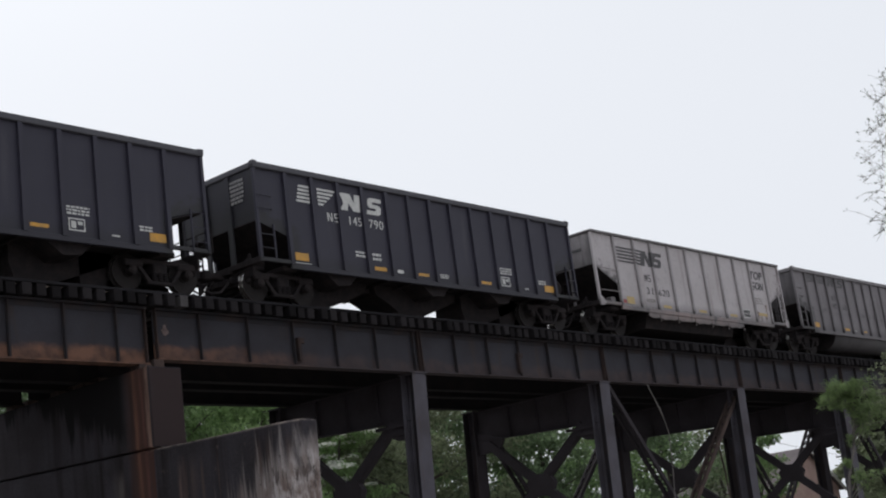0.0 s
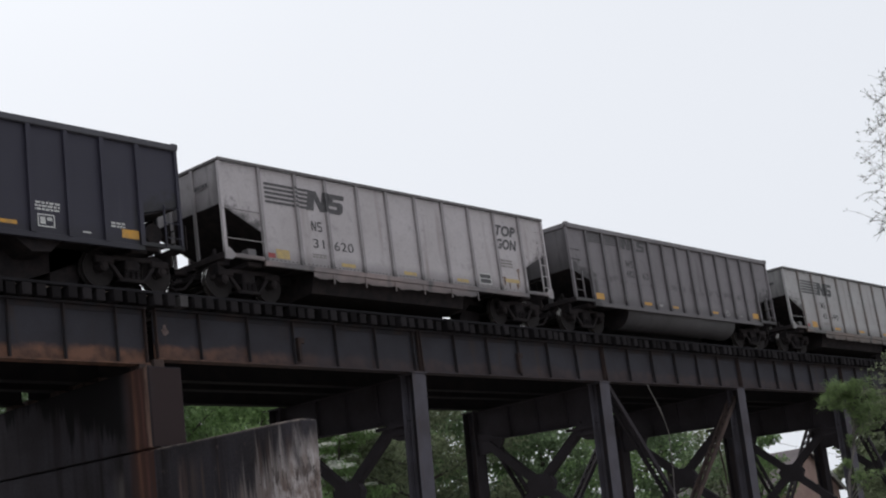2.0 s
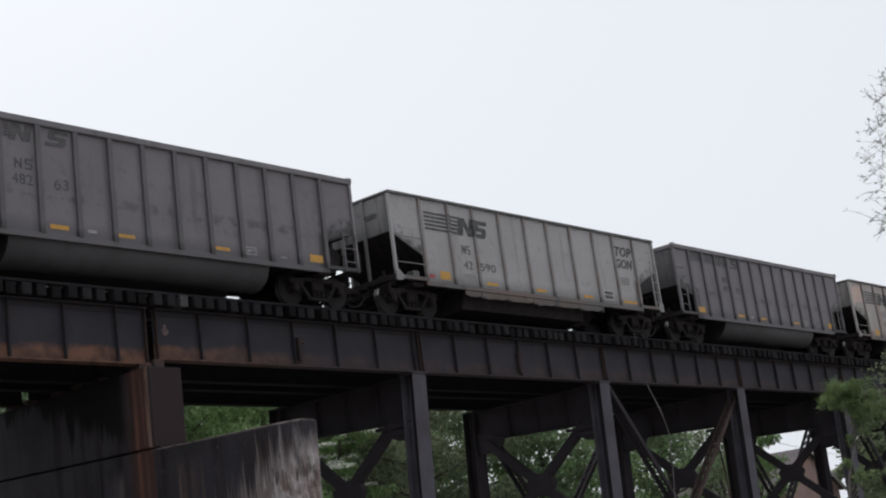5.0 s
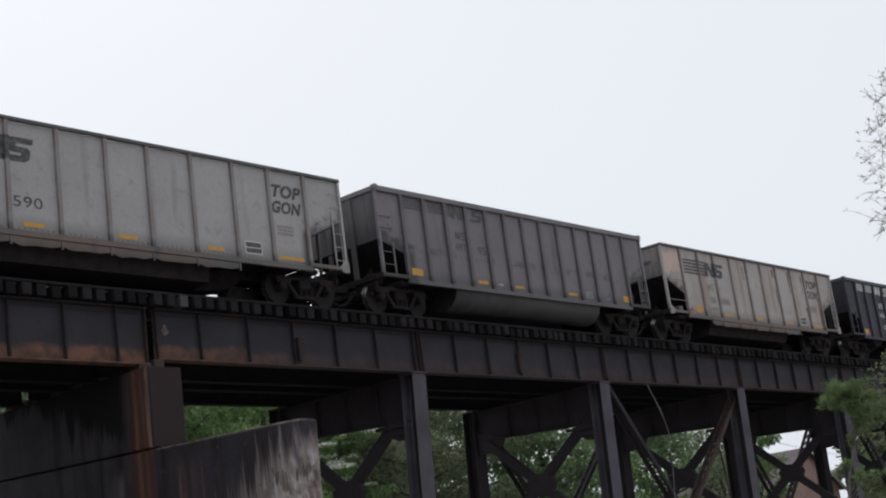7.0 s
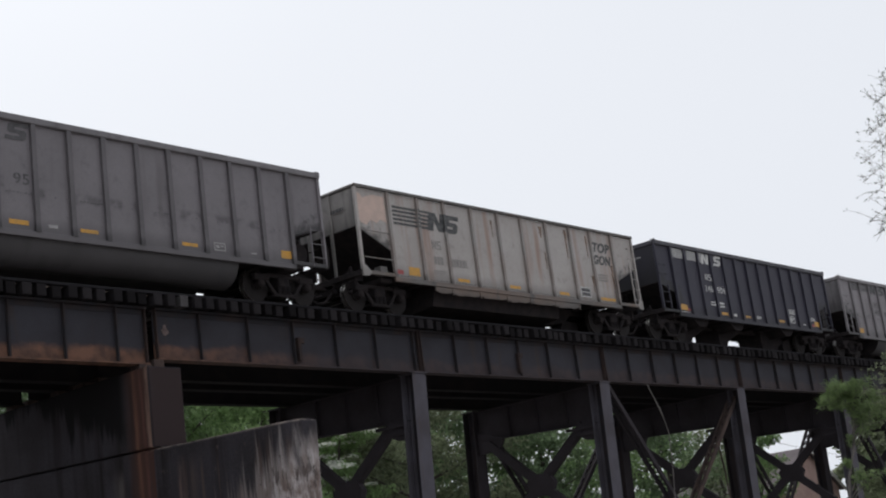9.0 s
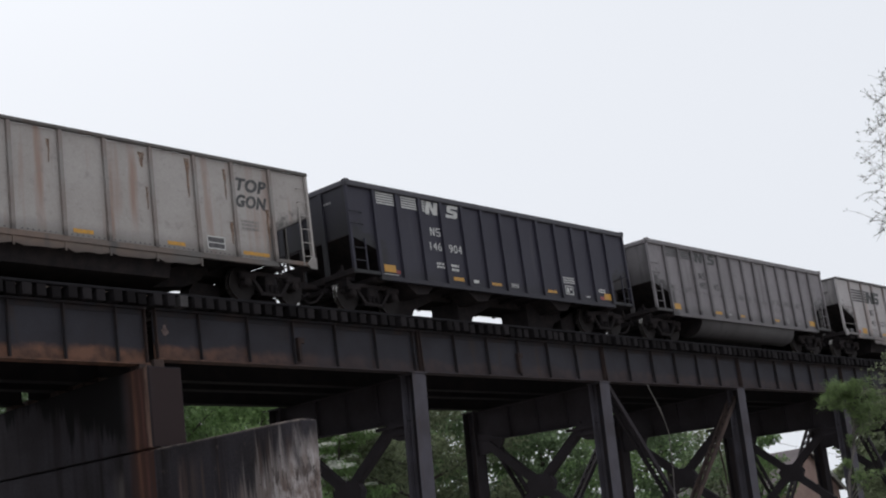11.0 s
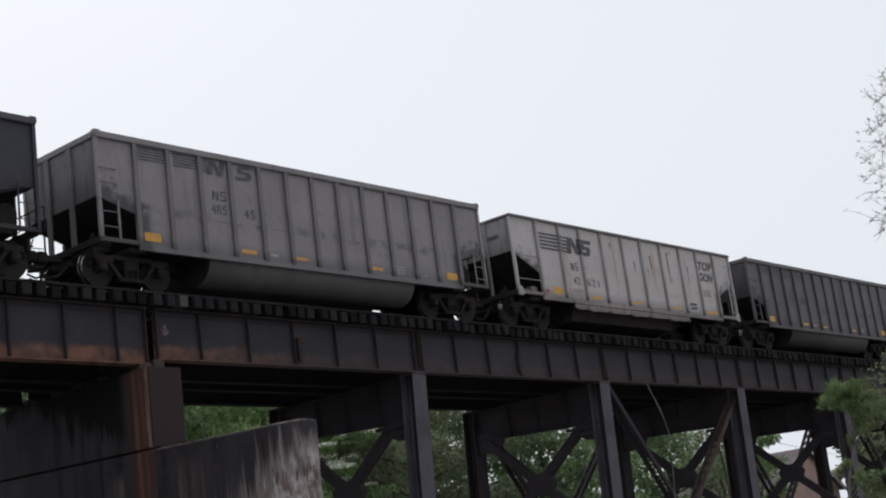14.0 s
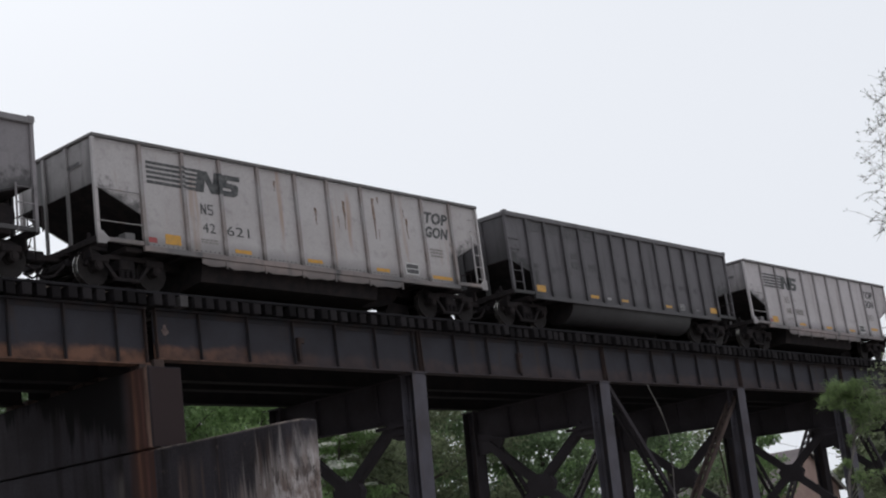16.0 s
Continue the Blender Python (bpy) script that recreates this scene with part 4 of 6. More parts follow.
    def end_sill(bm):
        box(bm, -0.02, 0.14, -1.55, 1.55, 0.90, 1.06, 0.012)
        box(bm, -0.10, 0.9, -0.35, 0.35, 0.84, 0.90)

    def centre_sill(bm):
        box(bm, x0 + 0.1, x1 - 0.1, -0.33, 0.33, 0.72, 0.95, 0.01)
        for x in ribs[1:-1]:
            box(bm, x - 0.04, x + 0.04, -1.45, 0.5 if tub == "bays" else 1.45, 0.84, 0.94)
        box(bm, a, b, -1.45, 1.45, 0.955, 0.985)
        for x in (1.28, rear + 0.02 - 1.28):
            box(bm, x - HALF - 0.25, x - HALF + 0.25, -1.35, 1.35, 0.80, 0.93, 0.02)

    def coupler(bm):
        box(bm, -0.76, 0.1, -0.09, 0.09, 0.74, 0.90, 0.02)
        box(bm, -0.80, -0.52, -0.16, 0.16, 0.68, 0.96, 0.04)
        rod(bm, (-0.05, -1.3, 0.80), (-0.05, -0.1, 0.72), 0.018, 6)
        rod(bm, (-0.05, -1.3, 0.80), (-0.05, -1.34, 0.62), 0.018, 6)
        tube(bm, [(0.0, 0.35, 0.82), (-0.25, 0.38, 0.55), (-0.55, 0.38, 0.42), (-0.8, 0.36, 0.5)], [0.028] * 4, 6)
        rod(bm, (0.35, -0.75, 1.35), (0.35, -0.75, 0.95), 0.05, 8)
        # air hoses hanging in loops, the angle cock and the carrier iron below the draft gear
        tube(bm, [(0.05, -0.30, 0.80), (-0.18, -0.32, 0.52), (-0.42, -0.30, 0.30), (-0.70, -0.26, 0.26), (-0.84, -0.24, 0.34)], [0.035, 0.04, 0.04, 0.04, 0.05], 7)
        box(bm, -0.12, 0.10, -0.42, 0.42, 0.56, 0.72, 0.02)
        box(bm, 0.05, 0.16, -0.95, 0.95, 0.48, 0.58, 0.015)
        box(bm, 0.07, 0.13, -1.15, -0.20, 0.62, 0.91)
        box(bm, 0.07, 0.13, 0.12, 1.15, 0.62, 0.91)
        rod(bm, (0.10, -0.95, 0.92), (0.10, -0.95, 0.50), 0.03, 6)
        rod(bm, (0.10, 0.95, 0.92), (0.10, 0.95, 0.50), 0.03, 6)
        tube(bm, [(0.2, 0.6, 0.85), (0.05, 0.62, 0.45), (0.25, 0.5, 0.30), (0.6, 0.3, 0.34)], [0.03] * 4, 6)

    def end_rails(bm):
        # handrails, uncoupling rods and brake piping on the end platform
        for z in (1.28, 1.62):
            rod(bm, (-0.16, -1.45, z), (-0.16, 1.45, z), 0.018, 6)
        for y in (-1.45, -1.02, -0.62, -0.3, 0.3, 0.85, 1.45):
            rod(bm, (-0.16, y, 1.0), (-0.16, y, 1.62 if abs(y) > 0.5 else 1.95), 0.017, 6)
        rod(bm, (-0.02, -0.3, 1.95), (-0.16, -0.3, 1.95), 0.02, 6)
        rod(bm, (-0.10, -1.35, 0.66), (-0.04, 1.1, 0.74), 0.02, 6)
        rod(bm, (-0.20, -1.3, 0.98), (-0.32, -0.2, 0.66), 0.016, 6)
        rod(bm, (-0.20, 0.9, 0.98), (-0.40, 0.2, 0.55), 0.016, 6)
        tube(bm, [(0.2, -0.9, 1.0), (0.05, -0.95, 0.75), (0.0, -0.9, 0.5), (0.3, -0.7, 0.42)], [0.022] * 4, 6)

    def reservoir(bm):
        rod(bm, (0.62, -1.15, 1.42), (0.62, 1.15, 1.42), 0.27, 14)
        rod(bm, (0.62, -1.22, 1.42), (0.62, -1.15, 1.42), 0.18, 14)
        box(bm, 0.34, 0.92, -0.95, 0.95, 1.02, 1.17, 0.02)
        box(bm, 0.20, 0.26, -0.7, 0.7, 1.06, 1.95, 0.01)

    def brake_gear(bm):
        rod(bm, (0.45, -0.55, 1.16), (0.95, -0.55, 1.16), 0.14, 12)
        rod(bm, (0.35, -0.55, 1.16), (0.45, -0.55, 1.16), 0.07, 10)
        box(bm, 0.40, 0.90, -0.72, -0.40, 0.94, 1.05, 0.02)

    def ladder(bm):
        x = -0.12 if gon else -0.24
        box(bm, x - 0.018, x + 0.018, -0.05, 0.0, 0.92, hi + (0.25 if gon else 0.0), 0.006)
        box(bm, 0.222, 0.258, -0.05, 0.0, 0.92, hi + (1.15 if gon else 0.0), 0.006)
        z = 1.2
        while z < (3.5 if gon else hi - 0.05):
            rod(bm, (x, -0.045, z), (0.24, -0.045, z), 0.014, 6)
            if z > hi:
                rod(bm, (x, -0.045, z), (x, 0.03, z), 0.012, 6)
            z += 0.39

    def grab(bm):
        w = a - x0 - 0.1 if gon else 0.56
        rod(bm, (0.05, -0.05, 0), (w, -0.05, 0), 0.016, 6)
        for x in (0.05, w):
            rod(bm, (x, -0.05, 0), (x, 0.02, 0), 0.014, 6)

    def stile(bm):
        box(bm, 0.55, 0.60, -0.05, 0.0, 0.99, hi - 0.06, 0.006)

    sd = cached(key + ("side_sheet",), side)
    rb = cached(key + ("rib",), rib)
    for s in (-1, 1):
        piece("side_sheet", sd, P, car, pose(0, s * 1.50, 0))
        for x in ribs:
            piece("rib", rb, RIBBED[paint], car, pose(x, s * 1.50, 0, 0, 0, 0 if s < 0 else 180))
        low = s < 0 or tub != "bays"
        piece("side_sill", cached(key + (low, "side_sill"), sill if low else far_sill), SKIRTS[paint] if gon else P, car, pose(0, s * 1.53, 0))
    piece("top_chord", cached(key + ("top_chord",), chords), DUST_SHADE[paint], car)
    for xe, s in ((x0, 1), (x1, -1)):
        rz = 0 if s > 0 else 180
        piece("end_sheet", cached(key + ("end_sheet",), end_wall), SOOT_SHADE[paint], car, pose(xe + s * 0.06, 0, 0))
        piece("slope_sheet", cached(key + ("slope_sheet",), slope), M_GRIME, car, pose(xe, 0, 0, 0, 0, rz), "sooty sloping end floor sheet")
        piece("end_sill", cached(key + ("end_sill",), end_sill), M_GRIME, car, pose(xe, 0, 0, 0, 0, rz))
        piece("coupler", cached(key + ("coupler",), coupler), M_GRIME, car, pose(xe, 0, 0, 0, 0, rz), "dark cast coupler with hose and lever")
        if s < 0:
            if tank and not gon:
                piece("air_reservoir", cached(key + ("air_reservoir",), reservoir), M_GRIME, car, pose(xe, 0, 0, 0, 0, rz), "dark brake air reservoir under the slope sheet")
            piece("end_railing", cached(key + ("end_railing",), end_rails), M_GRIME, car, pose(xe, 0, 0, 0, 0, rz), "thin dark handrails and brake piping")
        else:
            piece("brake_cylinder", cached(key + ("brake_cylinder",), brake_gear), M_GRIME, car, pose(xe, 0, 0, 0, 0, rz))
        for y in (-0.48, 0.48):
            piece("end_post", cached(key + ("end_post",), end_post), SOOT_SHADE[paint], car, pose(xe + s * 0.045, y, 0, 0, 0, rz))
        for y in (-1.53, 1.53):
            if gon:
                if s > 0 and y < 0:
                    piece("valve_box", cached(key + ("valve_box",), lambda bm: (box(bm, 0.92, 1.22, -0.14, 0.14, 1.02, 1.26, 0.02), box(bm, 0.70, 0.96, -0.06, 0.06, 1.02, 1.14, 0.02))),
                          SOOT_SHADE[paint], car, pose(xe, -1.30, 0))
                piece("corner_casting", cached(key + ("corner_casting",), casting), P, car, pose(xe + s * 0.06, y * 1.03, 0, 0, 0, rz))
            piece("corner_post", cached(key + ("corner_post",), corner_post), P, car, pose(xe + s * 0.06, y, 0, 0, 0, 0 if y < 0 else 180))
    for s in (-1, 1):
        # the ladder hangs at one end of each side, grab irons at the other
        rz = 0 if s < 0 else 180
        piece("ladder", cached(key + ("ladder",), ladder), P, car, pose(x1 - 0.34 if s < 0 else -(x1 - 0.34), s * 1.555, 0, 0, 0, rz))
        for z in (1.43, 2.25) if gon else (1.30, 1.68, 2.42, 2.78):
            piece("grab_iron", cached(key + ("grab_iron",), grab), P, car, pose(x0 if s < 0 else x1, s * 1.545, z, 0, 0, rz))
        if not gon:
            piece("ladder_stile", cached(key + ("ladder_stile",), stile), P, car, pose(x0 if s < 0 else x1, s * 1.545, 0, 0, 0, rz))
    if not gon:
        for xe, s in ((x0, 1), (x1, -1)):
            for y in (-1, 1):
                piece("corner_cap", cached(key + ("corner_cap",), lambda bm: box(bm, -0.10, 0.10, -0.09, 0.09, roof - 0.13, roof + 0.035, 0.03)), DUST_SHADE[paint], car, pose(xe + s * 0.08, y * 1.53, 0))
    piece("underframe", cached(key + (tub, "underframe"), centre_sill), M_GRIME, car)

    # what hangs below the floor
    def half_tub(bm):
        ring = []
        n = 18
        for k in range(n + 1):
            an = math.pi * k / n
            ring.append((-0.80 - 0.66 * math.cos(an), 0.93 - 0.70 * math.sin(an)))
        slab_x(bm, [(-1.46, 0.94)] + ring[1:-1] + [(-0.14, 0.94)], 3.45 - HALF, 11.35 - HALF)

    def belly(bm):
        # the sloping end of the belly and the brake rigging behind it
        back = 0.46 if short else 0.0
        rise, rig = ((11.12, 0.36), (11.42, 0.43), (11.78, 0.60), (12.0, 0.93)), ((11.46, 0.30), (11.42, 0.09), (12.5, 0.07), (12.5, 0.5), (11.66, 0.57))
        slab(bm, [(u - HALF - back, z) for u, z in ((10.05 + back, 0.25), *rise, (10.05 + back, 0.93))], -0.35, 0.35)
        slab(bm, [(u - HALF - back, z) for u, z in rig], -0.22, 0.22)
        slab_x(bm, [(-1.30, 0.93), (-1.12, 0.30), (-0.2, 0.22), (0.2, 0.22), (1.12, 0.30), (1.30, 0.93)], 3.5 - HALF, 10.1 - HALF)

    def bay(bm, w):
        slab(bm, [(-w, 0.94), (1.05, 0.94), (0.45, 0.66), (0.0, 0.48), (-0.50, 0.28), (-0.62, 0.08), (-w, 0.08)], -0.55, 0.55)

    def gated_bay(bm, w, splay):
        # a bay with a long sloping outlet on one side; splay: how far its other side slopes
        slab(bm, [(-w - splay, 0.94), (0.90, 0.94), (0.68, 0.64), (0.21, 0.46), (-0.80, 0.11), (-0.86, 0.06), (-w + 0.1, 0.06), (-w + 0.1, 0.20), (-w - splay * 0.39, 0.44), (-w - splay * 0.92, 0.64)],
             -0.55, 0.55)

    def chute(bm):
        slab(bm, [(-0.85, 0.94), (0.65, 0.94), (0.22, 0.58), (-0.28, 0.54)], -0.36, 0.42)

    if tub == "tub":
        m1 = cached(("tub", "round_tub"), half_tub, True)
        for rz in (0, 180):
            # the tub's own shade is put into its darker paint
            piece("round_tub", m1, SOOT_SHADE[paint], car, pose(0 if rz == 0 else 2 * (7.40 - HALF), 0, 0, 0, 0, rz))
        if len(m1.materials) < 2:
            # the ends of the tub get no light: their shade is painted dark
            m1.materials.append(M_GRIME)
            for p in m1.polygons:
                p.use_smooth = abs(p.normal.x) < 0.9
                p.material_index = 0 if p.use_smooth else 1
    elif tub == "belly":
        piece("belly", cached(("belly", short, "belly"), belly), M_GRIME, car)
    else:
        if rear > 14.7:
            bays = ((4.27, 1.87, 0.05), (8.37, 2.09, 0.85), (11.60, 2.13, 0.0), (12.75, 1.35, None))
        else:
            bays = ((4.07, 1.67, None), (6.95, 1.25, None), (11.35, 1.97, None), (12.68, 1.35, None))
        for u, w, splay in bays:
            shape = cached(("bays", w, splay, "hopper_bay"), lambda bm: bay(bm, w) if splay is None else gated_bay(bm, w, splay))
            piece("hopper_bay", shape, M_GRIME, car, pose(u - HALF, 0, 0))
            if u < 12:
                piece("hopper_chute", cached(("bays", "hopper_chute"), chute), M_GRIME, car, pose(u - 0.9 - HALF, -0.98, 0))
    gear = []
    for u in (1.28, rear + 0.02 - 1.28):
        gear.append(truck(car, u)[1])
    return car, gear


FACE = -1.521     # just proud of the side sheet


def decal(car, name, bm, mat, label=""):
    return piece(name, finish(bm, name), mat, car, pose(-HALF, FACE, 0), label)


def fitted_word(car, name, words, u0, u1, z0, z1, mat, shear=0.0, bold=0.0):
    """Letters stretched to fill the panel from u0 to u1 and z0 to z1."""
    me = text_mesh(words, 0.4, "LEFT", shear, bold, 1.08)
    xs, zs = [v.co.x for v in me.vertices], [v.co.z for v in me.vertices]
    fx, fz = (u1 - u0) / (max(xs) - min(xs)), (z1 - z0) / (max(zs) - min(zs))
    me.transform(Matrix.Diagonal((fx, 1, fz, 1)) @ Matrix.Translation((-min(xs), 0, -min(zs))))
    # every character is a piece of its own
    bm = bmesh.new()
    bm.from_mesh(me)
    bm.verts.ensure_lookup_table()
    seen = set()
    for first in range(len(bm.verts)):
        if first in seen:
            continue
        island, todo = {first}, [bm.verts[first]]
        while todo:
            for e in todo.pop().link_edges:
                for v in e.verts:
                    if v.index not in island:
                        island.add(v.index)
                        todo.append(v)
        seen |= island
        order = sorted(island)
        at = {v: i for i, v in enumerate(order)}
        glyph = bpy.data.meshes.new(name)
        glyph.from_pydata([bm.verts[v].co[:] for v in order], [], [[at[v.index] for v in f.verts] for f in bm.faces if f.verts[0].index in island])
        piece(name, glyph, mat, car, pose(u0 - HALF, FACE, z0))
    bm.free()


def plate(car, name, u0, u1, z0, z1, mat, label=""):
    bm = bmesh.new()
    slab(bm, [(u0, z0), (u1, z0), (u1, z1), (u0, z1)], -0.004, 0.0)
    return decal(car, name, bm, mat, label)


def small_print(car, u0, u1, z0, z1, rows, mat, seed):
    """Stencilled lines too small to read: plain bars."""
    r = random.Random(seed)
    bm = bmesh.new()
    step = (z1 - z0) / rows
    for k in range(rows):
        u = u0
        while u < u1:
            w = r.uniform(0.05, 0.14)
            slab(bm, [(u, z0 + k * step), (min(u + w, u1), z0 + k * step), (min(u + w, u1), z0 + (k + 0.6) * step), (u, z0 + (k + 0.6) * step)], -0.004, 0.0)
            u += w + 0.03
    return decal(car, "stencil_print", bm, mat)


def box_outline(car, u0, u1, z0, z1, mat, ruled=False):
    bm = bmesh.new()
    t = 0.03
    for a, b, c, d in ((u0, u1, z0, z0 + t), (u0, u1, z1 - t, z1), (u0, u0 + t, z0 + t, z1 - t), (u1 - t, u1, z0 + t, z1 - t)):
        slab(bm, [(a, c), (b, c), (b, d), (a, d)], -0.004, 0.0)
    m = (z0 + z1) / 2
    if ruled:
        # a frame over a plate, ruled across once
        slab(bm, [(u0 + t, m - 0.012), (u1 - t, m - 0.012), (u1 - t, m + 0.012), (u0 + t, m + 0.012)], -0.004, 0.0)
        return piece("stencil_panel", finish(bm, "stencil_panel"), mat, car, pose(-HALF, FACE - 0.003, 0))
    slab(bm, [(u0 + 0.07, z0 + 0.07), (u0 + 0.45 * (u1 - u0), z0 + 0.07), (u0 + 0.45 * (u1 - u0), z1 - 0.07), (u0 + 0.07, z1 - 0.07)], -0.004, 0.0)
    slab(bm, [(u0 + 0.55 * (u1 - u0), m), (u1 - 0.07, m), (u1 - 0.07, z1 - 0.07), (u0 + 0.55 * (u1 - u0), z1 - 0.07)], -0.004, 0.0)
    return decal(car, "stencil_panel", bm, mat)


def end_print(car, u, y0, y1, z0, z1, rows, mat, seed):
    """Stencilled lines on the leading end, too small to read: plain bars facing -x."""
    r = random.Random(seed)
    bm = bmesh.new()
    step = (z1 - z0) / rows
    for k in range(rows):
        y = -y1 + r.uniform(0.0, 0.1)
        while y < -y0:
            w = r.uniform(0.05, 0.12)
            box(bm, -0.004, 0.0, y, min(y + w, -y0), z0 + k * step, z0 + (k + 0.62) * step)
            y += w + 0.03
    return piece("stencil_print", finish(bm, "stencil_print"), mat, car, pose(u + 0.018 - HALF, 0, 0))


def gondola_lettering(car, numbers, faint, seed, short, slogan):
    K = M_LETTER_FADED if faint else M_LETTER_K
    glow = M_YELLOW_PALE if faint else M_YELLOW
    posts = SHORT_RIBS if short else RIBS["gondola"]
    back = -0.46 if short else 0.0          # everything behind the middle sits further forward on the shorter body
    stripes(car, K, 1.70, posts[1] - RIB_W, 2.56, 3.20, 5)
    stripes(car, K, posts[1] + RIB_W, 3.46, 2.56, 3.20, 5, slope=-0.03)
    # the stripes and the emblem run on over the posts
    stripes(car, K, posts[1] - RIB_W, posts[1] + RIB_W, 2.56, 3.20, 5, y=-1.501 - RIB_D)
    emblem(car, K, 3.24, 2.60, 3.19, 0.86, -0.17, 0.72)
    bm = bmesh.new()
    box(bm, posts[2] - RIB_W - 0.002, posts[2] + RIB_W + 0.002, -1.504 - RIB_D, -1.517, 2.61, 3.18)
    piece("emblem_block", finish(bm, "emblem_block"), K, car, pose(-HALF, 0, 0))
    emblem(car, M_LETTER_FADED if numbers else M_LETTER_FAINT, 3.36, 2.00, 2.28, 0.18, 0.03, None, 0.0, False, True)
    if numbers:
        fitted_word(car, "car_number", numbers[0], 3.38, 3.80, 1.51, 1.77, K)
        fitted_word(car, "car_number", numbers[1], 4.20, 4.97, 1.51, 1.77, K)
    else:
        small_print(car, 3.38, 3.80, 1.52, 1.94, 1, M_LETTER_FAINT, seed + 11)
        small_print(car, 4.22, 4.95, 1.52, 1.94, 1, M_LETTER_FAINT, seed + 12)
    small_print(car, 3.30, 3.85, 1.22, 1.36, 2, M_LETTER_FAINT, seed + 13)
    # rivets along the foot of the side sheet
    bm = bmesh.new()
    u = 1.60
    while u < 13.4:
        if min(abs(u - q) for q in posts) > 0.10:
            slab(bm, [(u, 0.985), (u + 0.035, 0.985), (u + 0.035, 1.015), (u, 1.015)], -0.008, 0.0)
        u += 0.15
    decal(car, "rivet_line", bm, K)["kind"] = "stuff"
    end_print(car, 0.06 - 0.02, 0.55, 1.10, 2.95, 3.12, 1, M_LETTER_FADED, seed + 7)
    fitted_word(car, "top_lettering", "TOP", 12.27 + back, 13.36 + back, 2.82, 3.19, slogan, shear=0.26, bold=0.016)
    fitted_word(car, "gon_lettering", "GON", 12.23 + back, 13.32 + back, 2.36, 2.72, slogan, shear=0.26, bold=0.016)
    small_print(car, 12.35 + back, 12.95 + back, 1.75, 2.05, 3, M_LETTER_FAINT, seed + 1)
    plate(car, "stencil_plate", 11.13 + back, 11.69 + back, 1.11, 1.42, M_LETTER_FADED, "dark stencilled data panel")
    box_outline(car, 11.11 + back, 11.71 + back, 1.09, 1.44, M_LETTER_W, True)
    for u in (1.92 if short else 2.14, 4.42, 7.05, 9.82 + back * 0.65):
        first = u < 3
        plate(car, "reflector", u, u + (0.49 if first else 0.56), 1.06, 1.32 if first else 1.16, glow)
    if short:
        plate(car, "reflector", 12.02, 12.76, 1.25, 1.37, glow)
    else:
        plate(car, "reflector", 12.32, 13.24, 1.05, 1.15, glow)
    plate(car, "red_reflector", 1.62, 1.88, 1.06, 1.19, M_RED)


def rust_streaks(car, marks, seed):
    """Rust that has run down the side sheet: u, top, bottom and width of each run."""
    r = random.Random(seed)
    for u, top, low, w in marks:
        bm = bmesh.new()
        n = 7
        edge = [(u + r.uniform(-0.012, 0.012), top - (top - low) * k / n, 1.5 * w * (1.0 - 0.75 * k / n) * r.uniform(0.6, 1.2)) for k in range(n + 1)]
        slab(bm, [(x - h / 2, z) for x, z, h in edge] + [(x + h / 2, z) for x, z, h in reversed(edge)], -0.0025, 0.0)
        bm.normal_update()
        bmesh.ops.triangulate(bm, faces=[f for f in bm.faces if len(f.verts) > 4], ngon_method="EAR_CLIP")
        decal(car, "rust_streak", bm, M_RUSTRUN)


